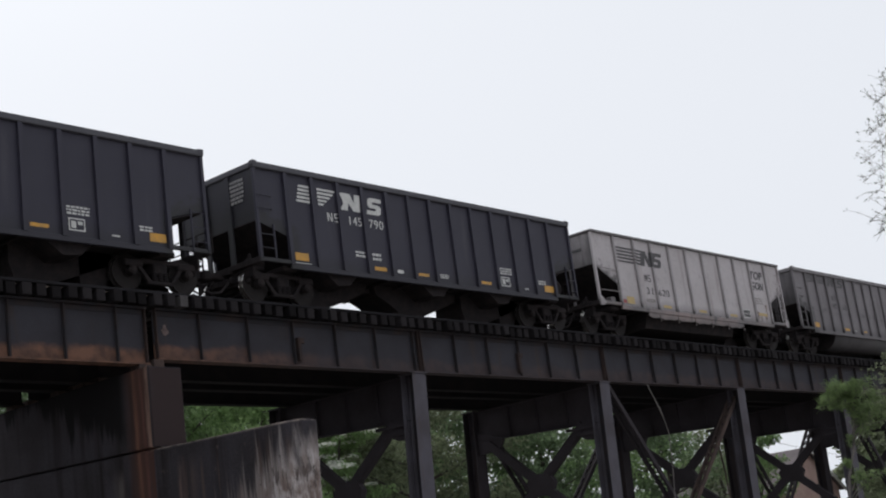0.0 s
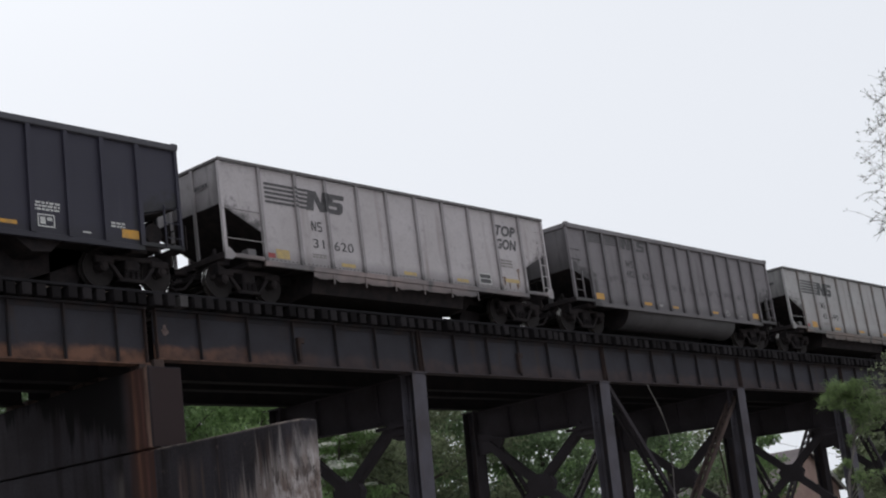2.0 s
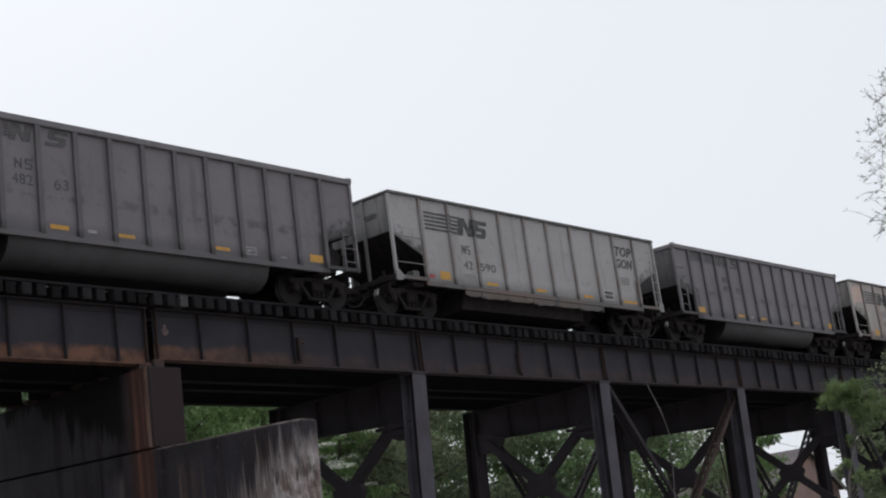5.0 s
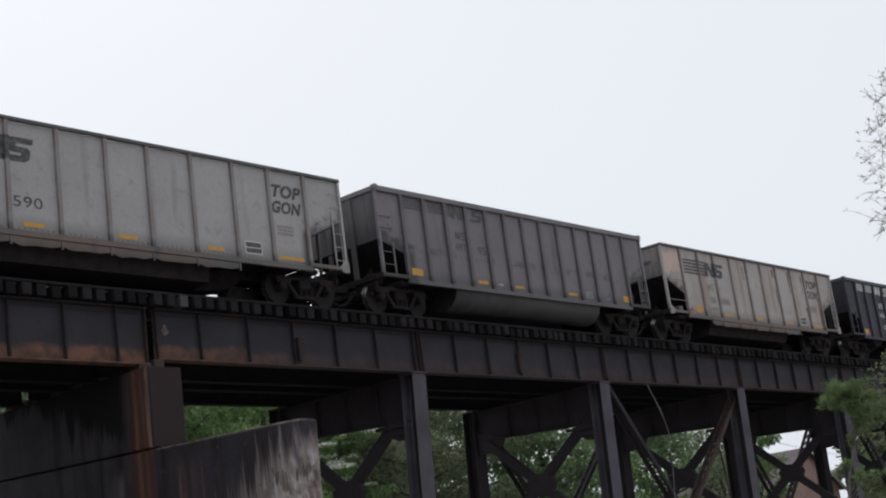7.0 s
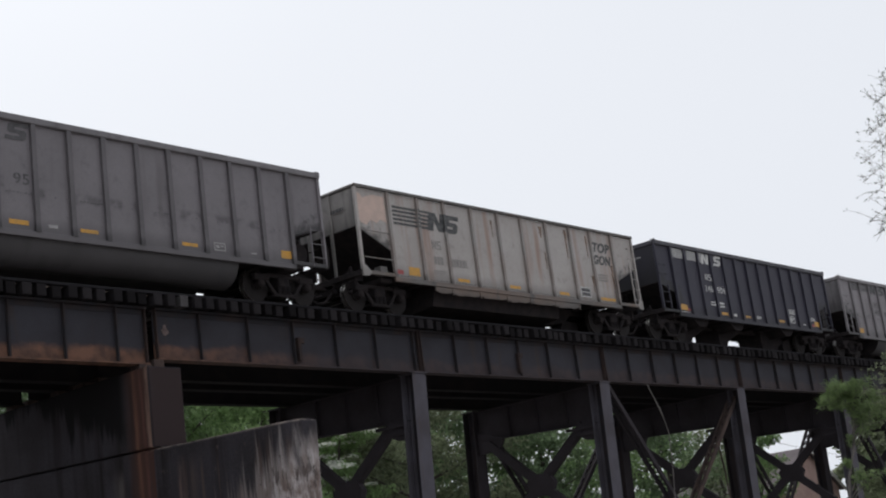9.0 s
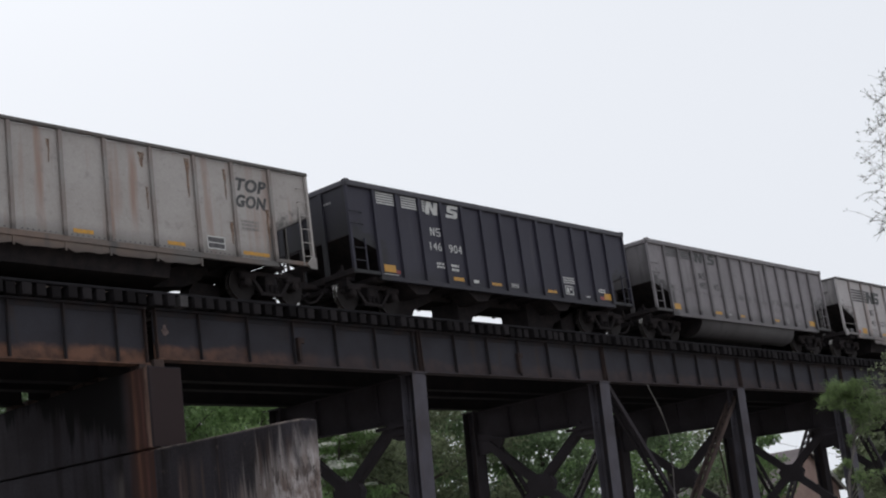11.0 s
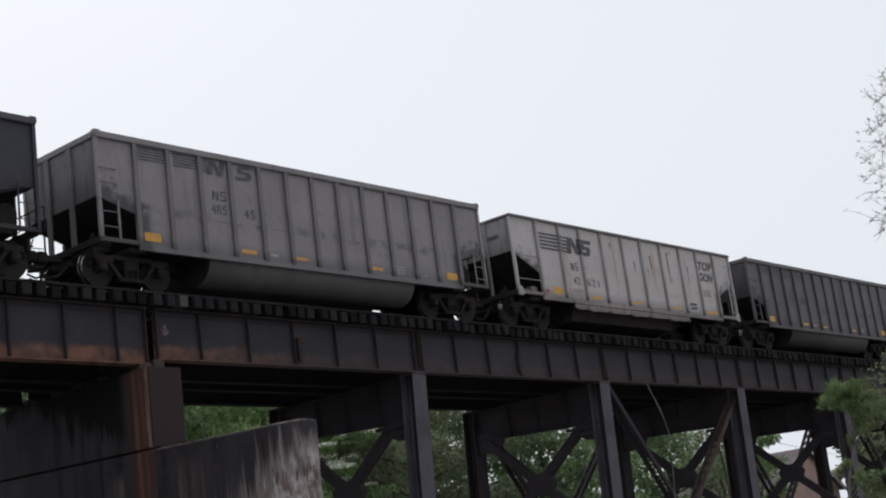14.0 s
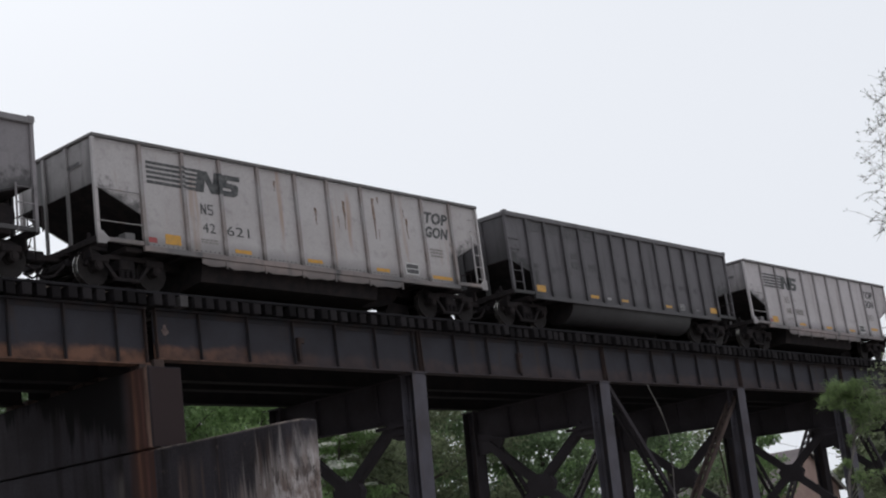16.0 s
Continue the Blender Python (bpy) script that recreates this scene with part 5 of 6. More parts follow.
def hopper_lettering(car, numbers, mat, old_style, faint, seed):
    if old_style:
        for k in range(5):
            z = 3.24 - k * 0.11
            o = 0.028 * k
            for pts in ([(1.73 - o, z), (2.24, z), (2.24, z + 0.064), (1.745 - o, z + 0.064)], [(2.46, z), (3.20 - 0.135 * k, z), (3.24 - 0.135 * k, z + 0.064), (2.46, z + 0.064)]):
                bm = bmesh.new()
                slab(bm, pts, -0.004, 0.0)
                decal(car, "emblem_stripe", bm, mat)
    else:
        stripes(car, mat, 1.34, 2.16, 3.15, 3.54, 5)
        stripes(car, mat, 2.46, 3.22, 3.15, 3.54, 5)
        stripes(car, mat, 3.42, 3.58, 3.15, 3.54, 5)
    if old_style:
        emblem(car, mat, 3.46, 2.78, 3.30, 0.70, 0.26, 0.62, 0.10, True)
    else:
        emblem(car, mat, 3.54, 3.12, 3.54, 0.57, 0.38)
    zn = 2.36 if old_style else 2.06 if faint else 1.97
    if numbers:
        zm = 2.36 if old_style else 2.44
        emblem(car, mat, 2.78 if old_style else 3.66, zm, zm + 0.26, 0.20, 0.05, None, 0.0, False, True)
        fitted_word(car, "car_number", numbers[0], 3.68 if old_style else 3.58, 4.18 if old_style else 4.12, zn, zn + 0.26, mat)
        fitted_word(car, "car_number", numbers[1], 4.50 if old_style else 4.70 if faint else 4.48, 5.10, zn, zn + 0.26, mat)
    else:
        small_print(car, 3.66, 4.02, 2.42, 2.80, 1, mat, seed + 6)
        small_print(car, 3.60, 4.12, 2.05, 2.48, 1, mat, seed + 7)
        small_print(car, 4.66, 5.08, 2.05, 2.48, 1, mat, seed + 8)
    if not faint:
        small_print(car, 3.78, 4.16, 1.42, 1.63, 2, mat, seed + 1)
        small_print(car, 4.48, 4.84, 1.38, 1.64, 2, mat, seed + 2)
        plate(car, "white_tag", 5.50, 5.76, 1.08, 1.18, M_LETTER_W)
        small_print(car, 7.45, 7.85, 1.10, 1.24, 3, M_LETTER_W, seed + 3)
        small_print(car, 10.30, 11.12, 1.50, 1.74, 3, M_LETTER_W, seed + 4)
        box_outline(car, 10.50, 10.96, 1.10, 1.41, M_LETTER_W)
        plate(car, "white_tag", 11.72, 11.95, 1.08, 1.12, M_LETTER_W)
        small_print(car, 12.55, 12.95, 1.32, 1.48, 2, M_LETTER_W, seed + 5)
        plate(car, "white_tag", 1.34, 1.95, 1.0, 1.02, M_LETTER_W)
        if not old_style:
            plate(car, "red_reflector", 1.86, 2.05, 1.06, 1.16, M_RED)
            plate(car, "red_reflector", 12.60, 12.84, 1.06, 1.17, M_RED)
        if old_style:
            end_print(car, 0.02, 0.50, 1.15, 2.72, 3.42, 6, M_TAG, seed + 9)
        else:
            end_print(car, 0.02, 0.62, 1.0, 3.16, 3.25, 1, M_TAG, seed + 9)
    else:
        box_outline(car, 10.50, 10.88, 1.06, 1.28, M_TAG)
        plate(car, "white_tag", 5.55, 5.80, 1.09, 1.17, M_TAG)
        plate(car, "white_tag", 11.75, 11.95, 1.09, 1.12, M_TAG)
        # a line of rivets along the sheet joint, smudged with soot
        r = random.Random(seed + 4)
        bm = bmesh.new()
        u = 1.36
        while u < 13.4:
            if r.random() < 0.62 and min(abs(u - q) for q in RIBS["hopper"]) > 0.11:
                w = r.uniform(0.02, 0.07)
                z = 1.84 + r.uniform(-0.012, 0.012)
                slab(bm, [(u, z), (u + w, z), (u + w, z + 0.022), (u, z + 0.022)], -0.004, 0.0)
            u += 0.10
        decal(car, "rivet_line", bm, M_LETTER_FADED)["kind"] = "stuff"
    for u, z in ((1.36, 1.30), (4.52, 1.19), (6.42, 1.17), (9.45, 1.17), (12.85, 1.30)):
        plate(car, "reflector", u, u + 0.50, 1.08, z, M_YELLOW)


TRAIN = [   # kind, underside, paint, number, label, leading end at the start, length of the body
    ("hopper", "bays", "black", None, "black steel open-top coal hopper car with white stencilling", 8.12, 14.74),
    ("hopper", "bays", "black", ("145", "790"), "black steel coal hopper car with white slanted stripe emblem", 24.539, 14.72),
    ("gondola", "belly", "white", ("31", "620"), "dirty white steel coal gondola with dark stripe emblem", 40.524, 14.45),
    ("hopper", "tub", "grey", ("482", "63"), "sooty grey coal car with rounded tub bottom", 56.346, 14.79),
    ("gondola", "belly", "dull_white", ("42", "590"), "dirty white steel coal gondola with dark stripe emblem", 72.602, 14.92),
    ("hopper", "tub", "grey", ("497", "95"), "sooty grey coal car with rounded tub bottom and faded emblem", 88.957, 14.57),
    ("gondola", "belly", "cream", None, "rust-stained cream steel coal gondola with dark stripe emblem", 104.857, 14.92),
    ("hopper", "bays", "black", ("146", "904"), "black steel coal hopper car with white striped emblem", 121.279, 14.64),
    ("hopper", "tub", "pale_grey", ("485", "45"), "pale grey coal car with rounded tub bottom and dark emblem", 137.517, 14.82),
    ("gondola", "belly", "rusty_white", ("42", "621"), "white steel coal gondola with rust streaks on its side", 153.85, 14.86),
    ("hopper", "tub", "dark_grey", None, "dark sooty coal car with rounded tub bottom", 170.133, 14.74),
    ("gondola", "belly", "white", None, "dirty white steel coal gondola at the end of the train", 186.36, 14.45),
]
CARS = []
for k, (kind, tub, paint, number, label, lead, rear) in enumerate(TRAIN):
    car, gear = coal_car(kind, tub, paint, label, rear, k > 0)
    if kind == "gondola":
        gondola_lettering(car, number, k == 2, 100 + 10 * k, rear < 14.6, M_LETTER_FADED if k == 2 else M_LETTER_K)
        if k == 2:
            rust_streaks(car, ((11.95, 1.42, 1.12, 0.14), (12.2, 1.30, 1.05, 0.10), (12.75, 1.75, 1.15, 0.08), (12.62, 1.35, 1.05, 0.14)), 3)
        if paint == "rusty_white":
            rust_streaks(car, ((6.05, 3.28, 2.98, 0.05), (7.55, 2.70, 2.20, 0.07), (8.72, 3.05, 2.18, 0.07), (8.45, 2.55, 2.2, 0.04), (9.98, 3.30, 2.05, 0.09), (10.2, 3.36, 3.14, 0.05),
                               (10.12, 2.35, 2.0, 0.03), (11.4, 2.85, 2.2, 0.06), (11.3, 3.1, 2.8, 0.03)), 5)
        if paint == "cream":
            rust_streaks(car, ((6.5, 3.3, 2.7, 0.06), (9.2, 3.4, 3.0, 0.14), (9.3, 2.5, 1.9, 0.06), (10.65, 3.45, 2.4, 0.10), (11.9, 3.35, 2.5, 0.08), (12.0, 1.9, 1.3, 0.10), (13.3, 2.4, 1.2, 0.10)), 8)
            bm = bmesh.new()
            slab(bm, [(0.14, 3.42), (0.35, 3.40), (0.44, 3.28), (0.90, 3.42), (1.38, 3.40), (1.38, 2.60), (1.12, 2.68), (0.95, 2.54), (0.70, 2.62), (0.50, 2.44), (0.28, 2.50), (0.16, 2.62)], -0.003, 0.0)
            bm.normal_update()
            bmesh.ops.triangulate(bm, faces=[f for f in bm.faces if len(f.verts) > 4], ngon_method="EAR_CLIP")
            decal(car, "primer_patch", bm, M_PRIMER, "patch of pinkish bare primer")
    elif paint == "black":
        hopper_lettering(car, number, M_LETTER_W, k < 2, False, 100 + 10 * k)
    else:
        hopper_lettering(car, number, M_LETTER_K if k == 8 else M_LETTER_FADED, False, True, 100 + 10 * k)
    CARS.append((car, gear, lead + HALF))

# ---- trees ----
def leaf_cloud(centres, radii, count, size, seed, flat=0.75, slim=0.28, rise=None):
    """Small pointed leaves scattered round the given clump centres. rise: the way that slim leaves tend to point."""
    g = np.random.default_rng(seed)
    centres, radii = np.array(centres), np.array(radii)
    pick = g.integers(0, len(centres), count)
    d = g.normal(size=(count, 3))
    d /= np.linalg.norm(d, axis=1)[:, None]
    pos = centres[pick] + d * (radii[pick] * g.random(count) ** 0.45)[:, None] * np.array([1, 1, flat])
    a = g.normal(size=(count, 3))
    if rise is not None:
        a = 0.40 * a + d * 0.9 + np.array(rise)
    a /= np.linalg.norm(a, axis=1)[:, None]
    b = np.cross(a, g.normal(size=(count, 3)))
    b /= np.linalg.norm(b, axis=1)[:, None]
    s = size * g.uniform(0.6, 1.3, count)[:, None]
    v = np.stack([pos - a * s * 0.5, pos + b * s * slim, pos + a * s * 0.5, pos - b * s * slim], 1).reshape(-1, 3)
    f = np.arange(count * 4).reshape(-1, 4)
    me = bpy.data.meshes.new("crown")
    me.from_pydata(v.tolist(), [], f.tolist())
    return me


def limbs(bm, base, h, spread, n, rng, r0, start=0.28, lift=0.5):
    """A bent tapering trunk with n limbs; returns the limb points that carry leaves."""
    tips = []
    lean = Vector((rng.uniform(-0.05, 0.05), rng.uniform(-0.05, 0.05), 0))
    path = [Vector(base) + lean * (k / 6) * h + Vector((rng.uniform(-1, 1), rng.uniform(-1, 1), 0)) * 0.02 * h * (k > 0) + Vector((0, 0, h * 0.92 * k / 6)) for k in range(7)]
    tube(bm, path, [r0 * (1 - 0.87 * k / 6) for k in range(7)], 8)
    for i in range(n):
        f = start + (0.94 - start) * (i + rng.random() * 0.6) / n
        k = min(5, int(f * 6))
        p = path[k].lerp(path[k + 1], f * 6 - k)
        an = i * 2.4 + rng.uniform(-0.5, 0.5)
        reach = spread * (1.0 - 0.62 * abs(f - 0.5) * 2 * (1 if f > 0.5 else 0.5)) * rng.uniform(0.7, 1.1)
        d = Vector((math.cos(an), math.sin(an), 0))
        pts = [p, p + d * reach * 0.35 + Vector((0, 0, reach * lift * 0.25)), p + d * reach * 0.7 + Vector((0, 0, reach * lift * 0.6)), p + d * reach + Vector((0, 0, reach * lift * 0.8))]
        r = r0 * (1 - 0.8 * f) * 0.5
        tube(bm, pts, [r, r * 0.7, r * 0.45, r * 0.15], 6)
        tips += [pts[1], pts[2], pts[3], pts[2].lerp(pts[3], 0.5)]
        for q in pts[1:3]:
            e = q + Vector((rng.uniform(-1, 1), rng.uniform(-1, 1), rng.uniform(0.1, 0.9))) * reach * 0.4
            tube(bm, [q, q.lerp(e, 0.5) + Vector((0, 0, 0.06 * reach)), e], [r * 0.4, r * 0.25, r * 0.08], 5)
            tips += [e, q.lerp(e, 0.6)]
    tips.append(path[-1])
    return tips


def tree(x, y, h, spread, leaf_mat, seed, count, size, label, start=0.25, clump=0.30, flat=0.75, name="tree", group="trees behind the viaduct", bloom=0):
    rng = random.Random(seed)
    root = empty(name, pose(x, y, 0), label, "tree", group)
    bm = bmesh.new()
    tips = limbs(bm, (0, 0, -0.1), h, spread, 11, rng, 0.018 * h + 0.03, start)
    part("trunk", bm, M_BARK, root, smooth=True)
    radii = [spread * clump * rng.uniform(0.6, 1.25) for _ in tips]
    me = leaf_cloud([tuple(t) for t in tips], radii, count, size, seed, flat)
    piece("crown", me, leaf_mat, root)["kind"] = "stuff"
    if bloom:
        keep = [t for t in tips if 6.4 < t.z < 9.4][::2]
        me = leaf_cloud([(t.x, t.y, t.z + 0.1) for t in keep], [spread * 0.17 * rng.uniform(0.6, 1.2) for _ in keep], bloom, size, seed + 1, 0.16)
        piece("blossom", me, M_BLOSSOM, root, None, "layered white blossom")["kind"] = "stuff"
    return root


GREEN = "leafy spring-green tree behind the viaduct"
OLIVE = "tall olive-green tree with thin spring foliage"
DARK = "dense dark-green tree behind the viaduct"
FAR = [   # bearing as x per y, distance, height, spread, leaves
    (0.68, 60, 16.0, 5.0, 1, DARK), (0.75, 66, 16.5, 5.0, 1, DARK), (0.85, 92, 20.0, 6.0, 0, GREEN), (1.00, 96, 19.0, 6.0, 2, OLIVE), (1.13, 98, 17.5, 5.5, 1, DARK),
    (0.81, 64, 15.5, 5.0, 0, GREEN), (0.87, 72, 17.0, 5.5, 0, GREEN), (0.925, 62, 15.0, 4.6, 0, GREEN), (0.97, 80, 17.5, 5.5, 2, OLIVE),
    (1.03, 66, 13.6, 4.4, 2, OLIVE), (1.085, 76, 15.5, 5.0, 2, OLIVE), (1.15, 64, 13.6, 4.4, 2, OLIVE), (1.20, 84, 16.0, 5.0, 0, GREEN), (1.25, 70, 12.0, 3.8, 1, DARK),
    (1.32, 78, 12.8, 4.2, 0, GREEN), (1.38, 68, 11.4, 4.0, 1, DARK), (1.44, 88, 13.4, 4.4, 2, OLIVE), (1.51, 76, 11.8, 4.0, 0, GREEN), (1.58, 86, 12.6, 4.4, 0, GREEN),
    (1.66, 78, 10.6, 3.6, 1, DARK), (1.72, 96, 11.8, 4.2, 1, DARK), (1.79, 84, 10.0, 3.4, 2, OLIVE), (1.885, 92, 9.6, 2.9, 0, GREEN),
    (0.93, 112, 22.0, 6.0, 0, GREEN), (1.10, 118, 20.0, 6.0, 2, OLIVE),
    (2.29, 104, 9.6, 2.6, 2, OLIVE), (2.36, 92, 8.6, 3.0, 2, OLIVE), (2.55, 100, 9.6, 3.4, 1, DARK),
]
for i, (q, dist, h, spread, leaf, label) in enumerate(FAR):
    yy = dist / math.hypot(q, 1)
    tree(q * yy, yy, h, spread, LEAVES[leaf], 40 + i, (15000 if q < 1.17 else 9800 if q < 1.4 else 7600 if q < 1.6 else 4600 if q < 1.83 else 7200) if dist < 100 else 9000, 0.235 if dist < 100 else 0.42, label, start=0.14, clump=0.27)
tree(43.4, 42.3, 10.0, 3.0, LEAVES[0], 301, 5000, 0.20, "dogwood tree with layers of white blossom", start=0.3, bloom=2600, flat=0.4, name="dogwood_tree", clump=0.22)

# undergrowth along the foot of the far trees
bm_c, bm_r = [], []
rng = random.Random(91)
for k in range(170):
    q = rng.uniform(0.66, 3.3)
    dist = rng.uniform(52, 100)
    yy = dist / math.hypot(q, 1)
    if yy < 37 or 1.93 < q < 2.25:
        continue
    bm_c.append((q * yy, yy, rng.uniform(0.6, 3.4)))
    bm_r.append(rng.uniform(1.2, 2.6))
under = piece("undergrowth", leaf_cloud(bm_c, bm_r, 26000, 0.28, 17), LEAVES[1])
tagged(under, "tangled green undergrowth below the trees", "bushes", kind="stuff")


def near_tree(name, x, y, label, limb_tips, trunk_top, leaf_mat, count, size, clump, seed, r0, twigs=5, bark=None, slim=0.28, rise=None, droop=0.0):
    """A slender tree built limb by limb towards the given tips (relative to its foot)."""
    rng = random.Random(seed)
    root = empty(name, pose(x, y, 0), label, "tree", "trees before the viaduct")
    bm = bmesh.new()
    top = Vector(trunk_top)
    path = [Vector((rng.uniform(-0.06, 0.06), rng.uniform(-0.06, 0.06), -0.1)) .lerp(top, k / 7) + Vector((math.sin(k * 1.3) * 0.05, math.cos(k * 1.7) * 0.05, 0)) for k in range(8)]
    tube(bm, path, [r0 * (1 - 0.85 * k / 7) for k in range(8)], 8)
    tips = []
    for tip in limb_tips:
        tip = Vector(tip)
        f = min(0.95, max(0.12, (tip.z - 0.42 * math.hypot(tip.x, tip.y)) / top.z))
        p = Vector((0, 0, -0.1)).lerp(top, f)
        mid = p.lerp(tip, 0.5) + Vector((rng.uniform(-0.1, 0.1), rng.uniform(-0.1, 0.1), 0.12 * (tip - p).length))
        pts = [p, p.lerp(mid, 0.5) + Vector((0, 0, 0.04)), mid, mid.lerp(tip, 0.55) + Vector((0, 0, (0.06 + droop) * (tip - p).length)), tip]
        r = r0 * (1 - 0.8 * f) * 0.45
        tube(bm, pts, [r, r * 0.7, r * 0.5, r * 0.3, 0.004], 6)
        length = (tip - p).length
        for k in range(twigs):
            s = rng.uniform(0.3, 0.98)
            j = min(3, int(s * 4))
            q = pts[j].lerp(pts[j + 1], s * 4 - j)
            e = q + Vector((rng.uniform(-1, 1), rng.uniform(-1, 1), rng.uniform(-0.25, 1.0))).normalized() * length * rng.uniform(0.10, 0.24)
            m2 = q.lerp(e, 0.5) + Vector((rng.uniform(-0.03, 0.03), rng.uniform(-0.03, 0.03), 0.03))
            tube(bm, [q, m2, e], [r * 0.28, r * 0.18, 0.003], 5)
            tips += [e, m2, q]
        tips += [tip, pts[3], pts[2]]
    part("trunk", bm, bark or M_BARK, root, smooth=True)
    me = leaf_cloud([tuple(t) for t in tips], [clump * rng.uniform(0.5, 1.3) for _ in tips], count, size, seed + 5, 0.8, slim, rise)
    piece("crown", me, leaf_mat, root)["kind"] = "stuff"
    return root


# tall slender tree just coming into leaf
TALL = Vector((28.74, 8.72, 0))
rng = random.Random(5)
tall_tips = []
for px, py, pz in ((27.99, 10.81, 10.49), (27.90, 11.02, 9.85), (27.87, 11.10, 9.28), (27.83, 11.19, 8.85), (27.82, 11.22, 8.45), (27.76, 11.38, 7.95), (27.78, 11.30, 7.65),
                   (27.9, 11.04, 7.39), (28.03, 10.70, 10.15), (27.95, 10.90, 9.55), (28.06, 10.62, 10.9), (28.0, 10.8, 8.2)):
    out = 1.0 if 8.3 < pz < 9.7 else 0.35
    tall_tips.append((px + 0.13 - 0.07 * out - TALL.x, py - 0.34 + 0.17 * out - TALL.y, pz))
for k in range(16):
    an = rng.uniform(-2.4, 0.3)
    tall_tips.append((math.cos(an) * rng.uniform(1.2, 2.6), math.sin(an) * rng.uniform(1.2, 2.6), rng.uniform(5.5, 14.0)))
near_tree("budding_tree", TALL.x, TALL.y, "slender tree with nearly bare twigs coming into leaf", tall_tips, (0.1, 0.15, 14.2), LEAVES[3], 9000, 0.040, 0.06, 77, 0.075, twigs=34, bark=M_PALE_BARK, droop=0.10)

# feathery sapling in front of the viaduct
SAP = Vector((33.60, 15.80, 0))
LEAN = Vector((0.083, -0.18, 1.0))
ACROSS, AWAY = Vector((0.40, -0.917, 0)), Vector((0.917, 0.40, 0))
rng = random.Random(12)
sap_tips = []
for k in range(38):
    # an uneven plume of branches at the top, hanging lower on one side
    o = -0.92 + 2.0 * (k + rng.random()) / 38
    low = 4.85 if o < -0.25 else 4.85 - 0.60 * min(1.0, (o + 0.25) / 0.8)
    z = rng.uniform(low, 4.86 + 0.80 * max(0.0, 1 - ((o - 0.05) / 1.05) ** 2))
    sap_tips.append(tuple(LEAN * 5.0 + ACROSS * o + AWAY * rng.uniform(-0.5, 0.5) + Vector((0, 0, z - 5.0))))
for k in range(10):
    # a little thin growth lower down
    z = rng.uniform(1.6, 4.2)
    o = rng.uniform(-0.28, 0.25) if k % 3 else rng.uniform(0.3, 1.1)
    sap_tips.append(tuple(LEAN * z + ACROSS * o + AWAY * rng.uniform(-0.4, 0.4)))
near_tree("green_sapling", SAP.x, SAP.y, "feathery green sapling standing in front of the viaduct", sap_tips, tuple(LEAN * 5.35), LEAVES[4], 7600, 0.19, 0.10, 31, 0.075, twigs=16,
          bark=M_PALE_BARK, slim=0.04, rise=(-0.35, 0.55, 0.75))
PALE = Vector((34.2, 13.75, 0))
rng = random.Random(19)
pale_tips = [(math.cos(k * 2.399) * (0.5 + 0.9 * rng.random()), math.sin(k * 2.399) * (0.5 + 0.9 * rng.random()), 4.2 + 1.65 * (k / 26)) for k in range(26)]
near_tree("pale_sapling", PALE.x, PALE.y, "thin pale-leaved sapling beside the green one", pale_tips, (0.0, 0.0, 5.8), LEAVES[2], 1100, 0.07, 0.12, 55, 0.05)

# bare vine climbing to the girder
bm = bmesh.new()
tube(bm, [(43.3, 26.35, -0.1), (43.4, 26.33, 2.2), (43.53, 26.36, 3.75), (43.74, 26.35, 5.0), (43.83, 26.34, 6.13), (43.66, 26.35, 6.6), (43.51, 26.36, 6.96), (42.93, 26.38, 7.92)],
     [0.03, 0.024, 0.020, 0.018, 0.017, 0.017, 0.030, 0.014], 7)
tagged(part("vine", bm, M_PALE_BARK, smooth=True), "bare woody vine climbing from the ground to the girder", "vine")

# ---- overhead line beyond the trees ----
def utility_pole(x, y, h):
    root = empty("utility_pole", pose(x, y, 0), "slim weathered wooden utility pole beyond the viaduct", "utility pole", "poles of the overhead line")
    bm = bmesh.new()
    rod(bm, (0, 0, -0.1), (0, 0, h), 0.15, 10, 0.10)
    part("pole", bm, M_BARK, root)
    bm = bmesh.new()
    box(bm, -0.06, 0.06, -0.9, 0.9, h - 0.55, h - 0.42, 0.01)
    part("crossarm", bm, M_BARK, root)
    for y2 in (-0.75, 0.75):
        bm = bmesh.new()
        rod(bm, (0, y2, h - 0.42), (0, y2, h - 0.26), 0.04, 8, 0.025)
        part("insulator", bm, M_TAG, root)


POLES = ((98.3, 58.0, 13.08), (128.1, 58.0, 9.75))
for px, py, ph in POLES:
    utility_pole(px, py, ph)
for y2 in (0.75,):
    bm = bmesh.new()
    pts = []
    for k in range(13):
        f = k / 12
        (ax, ay, az), (bx, by, bz) = POLES
        pts.append((ax + (bx - ax) * f, ay + y2, az + (bz - az) * f - 0.26 - 0.4 * f * (1 - f)))
    tube(bm, pts, [0.018] * 13, 5)
    tagged(part("overhead_cable", bm, M_WIRE), "black overhead cable slung between two utility poles", "cable", "cables of the overhead line")

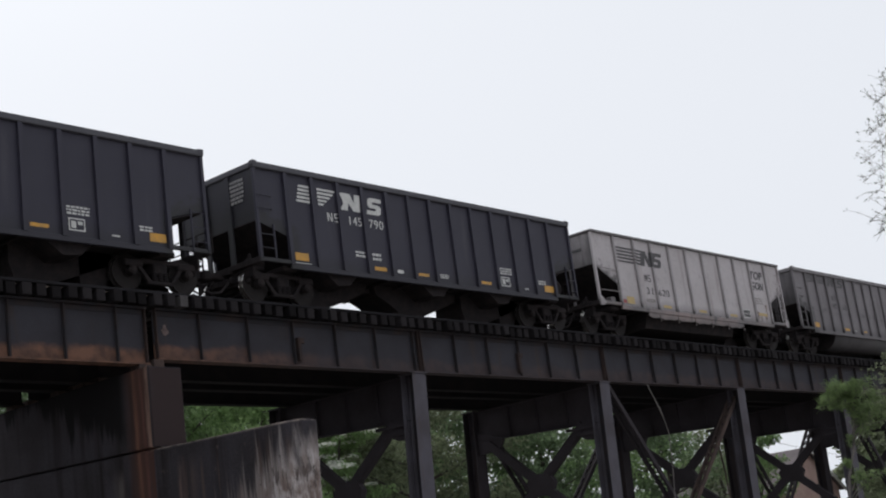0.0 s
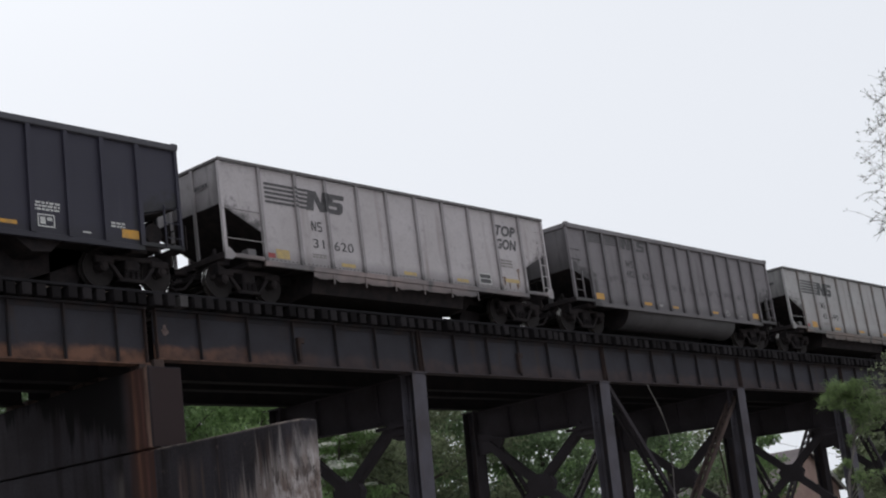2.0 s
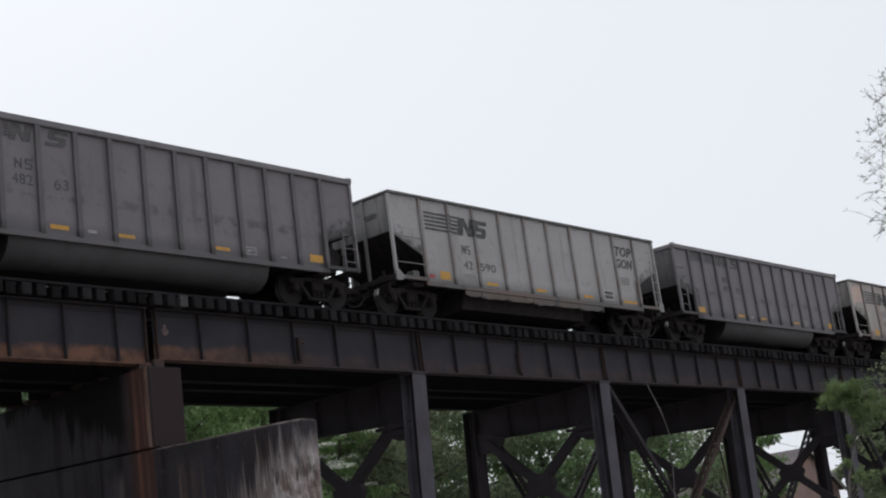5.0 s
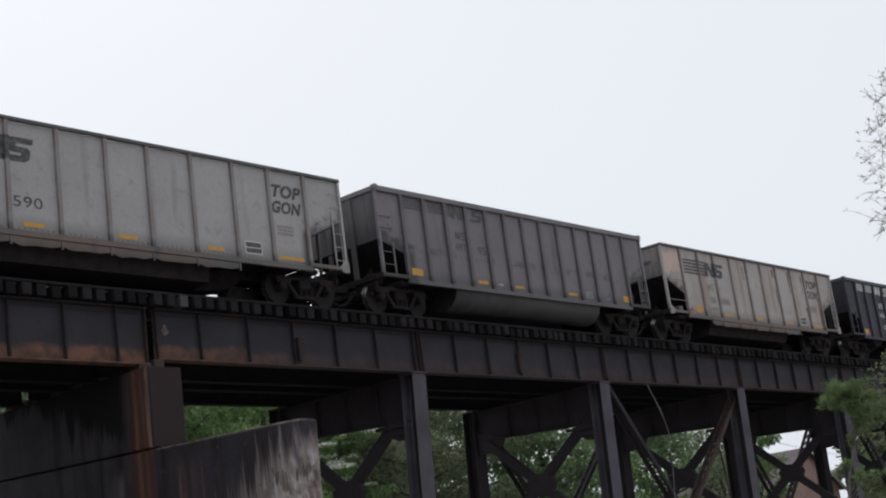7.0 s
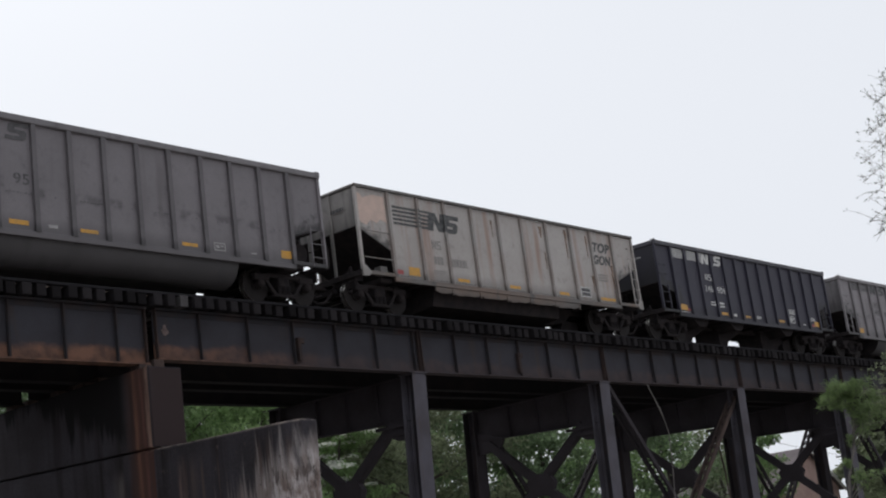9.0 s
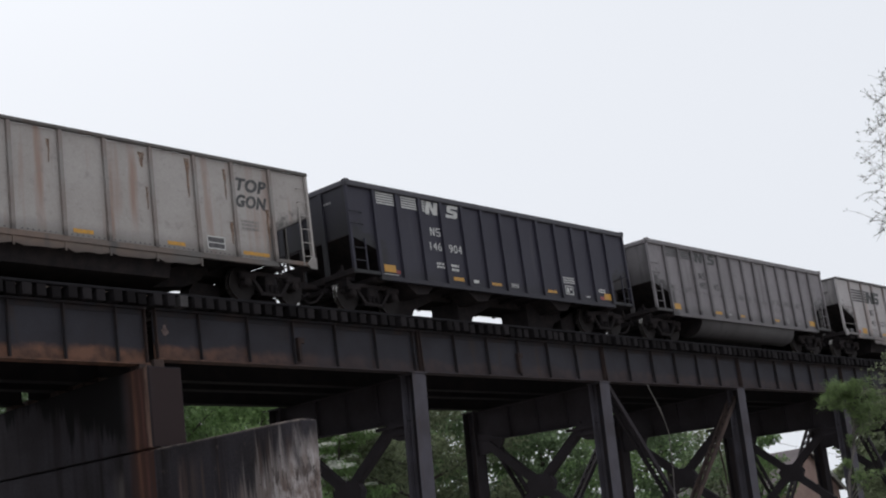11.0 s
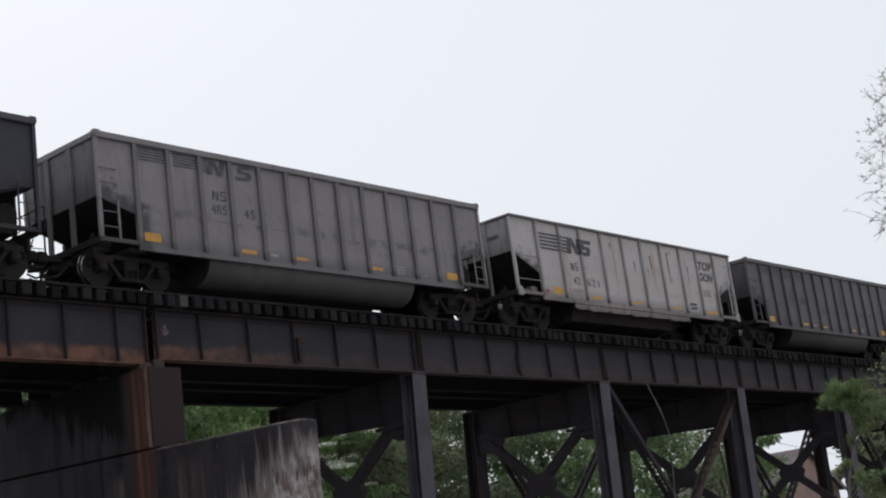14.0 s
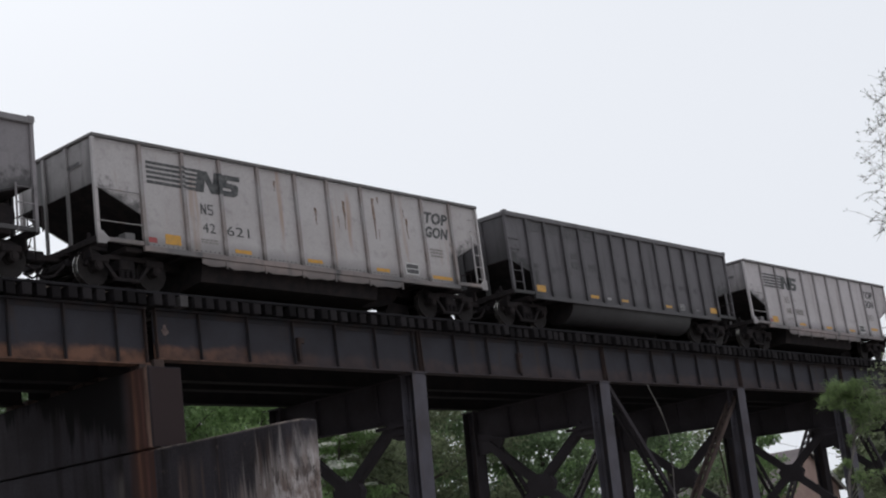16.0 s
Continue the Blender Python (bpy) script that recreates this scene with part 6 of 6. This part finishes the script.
# ---- house beyond the viaduct ----
house = empty("house", pose(90.0, 43.6, 0), "pinkish brick house with a brown shingle roof", "house")
W, D, EAVE, RIDGE = 4.3, 11.0, 5.2, 7.95
bm = bmesh.new()
slab(bm, [(-W, -0.1), (W, -0.1), (W, EAVE), (0, RIDGE - 0.1), (-W, EAVE)], 0.0, 0.25)
slab(bm, [(-W, -0.1), (W, -0.1), (W, EAVE), (0, RIDGE - 0.1), (-W, EAVE)], D - 0.25, D)
box(bm, -W, -W + 0.25, 0.25, D - 0.25, -0.1, EAVE)
box(bm, W - 0.25, W, 0.25, D - 0.25, -0.1, EAVE)
part("wall", bm, M_BRICK, house)
for s in (-1, 1):
    bm = bmesh.new()
    beam(bm, (s * (W + 0.4), D / 2, EAVE - 0.2), (0, D / 2, RIDGE), D + 0.7, 0.14)
    part("roof", bm, M_ROOF, house)
    bm = bmesh.new()
    beam(bm, (s * (W + 0.42), -0.37, EAVE - 0.26), (0, -0.37, RIDGE - 0.06), 0.06, 0.24)
    part("rake_board", bm, M_TRIM, house)
for xw, zw in ((-2.2, 1.0), (1.2, 1.0), (-2.0, 3.02), (1.0, 3.02)):
    bm = bmesh.new()
    box(bm, xw, xw + 1.0, -0.05, 0.02, zw, zw + 1.4)
    win = part("window", bm, M_GLASS, house)
    bm = bmesh.new()
    for a, b, c, d in ((xw - 0.08, xw + 1.08, zw - 0.1, zw), (xw - 0.08, xw + 1.08, zw + 1.4, zw + 1.5), (xw - 0.08, xw, zw, zw + 1.4), (xw + 1.0, xw + 1.08, zw, zw + 1.4), (xw + 0.47, xw + 0.53, zw, zw + 1.4)):
        box(bm, a, b, -0.08, 0.02, c, d)
    part("window_frame", bm, M_TRIM, win)


def motions():
    """The train rolls along its track; every wheelset turns under its truck."""
    times = [k * 0.5 for k in range(33)]
    spin = [k / 15 for k in range(241)]
    for car, gear, start in CARS:
        walk(car, [(t, pose(start - travelled(t), YC, RAIL)) for t in times])
        for sets in gear:
            for w, x in sets:
                walk(w, [(t, pose(x, 0, 0.457, 0, -math.degrees(travelled(t) / 0.457), 0)) for t in spin])


motions()
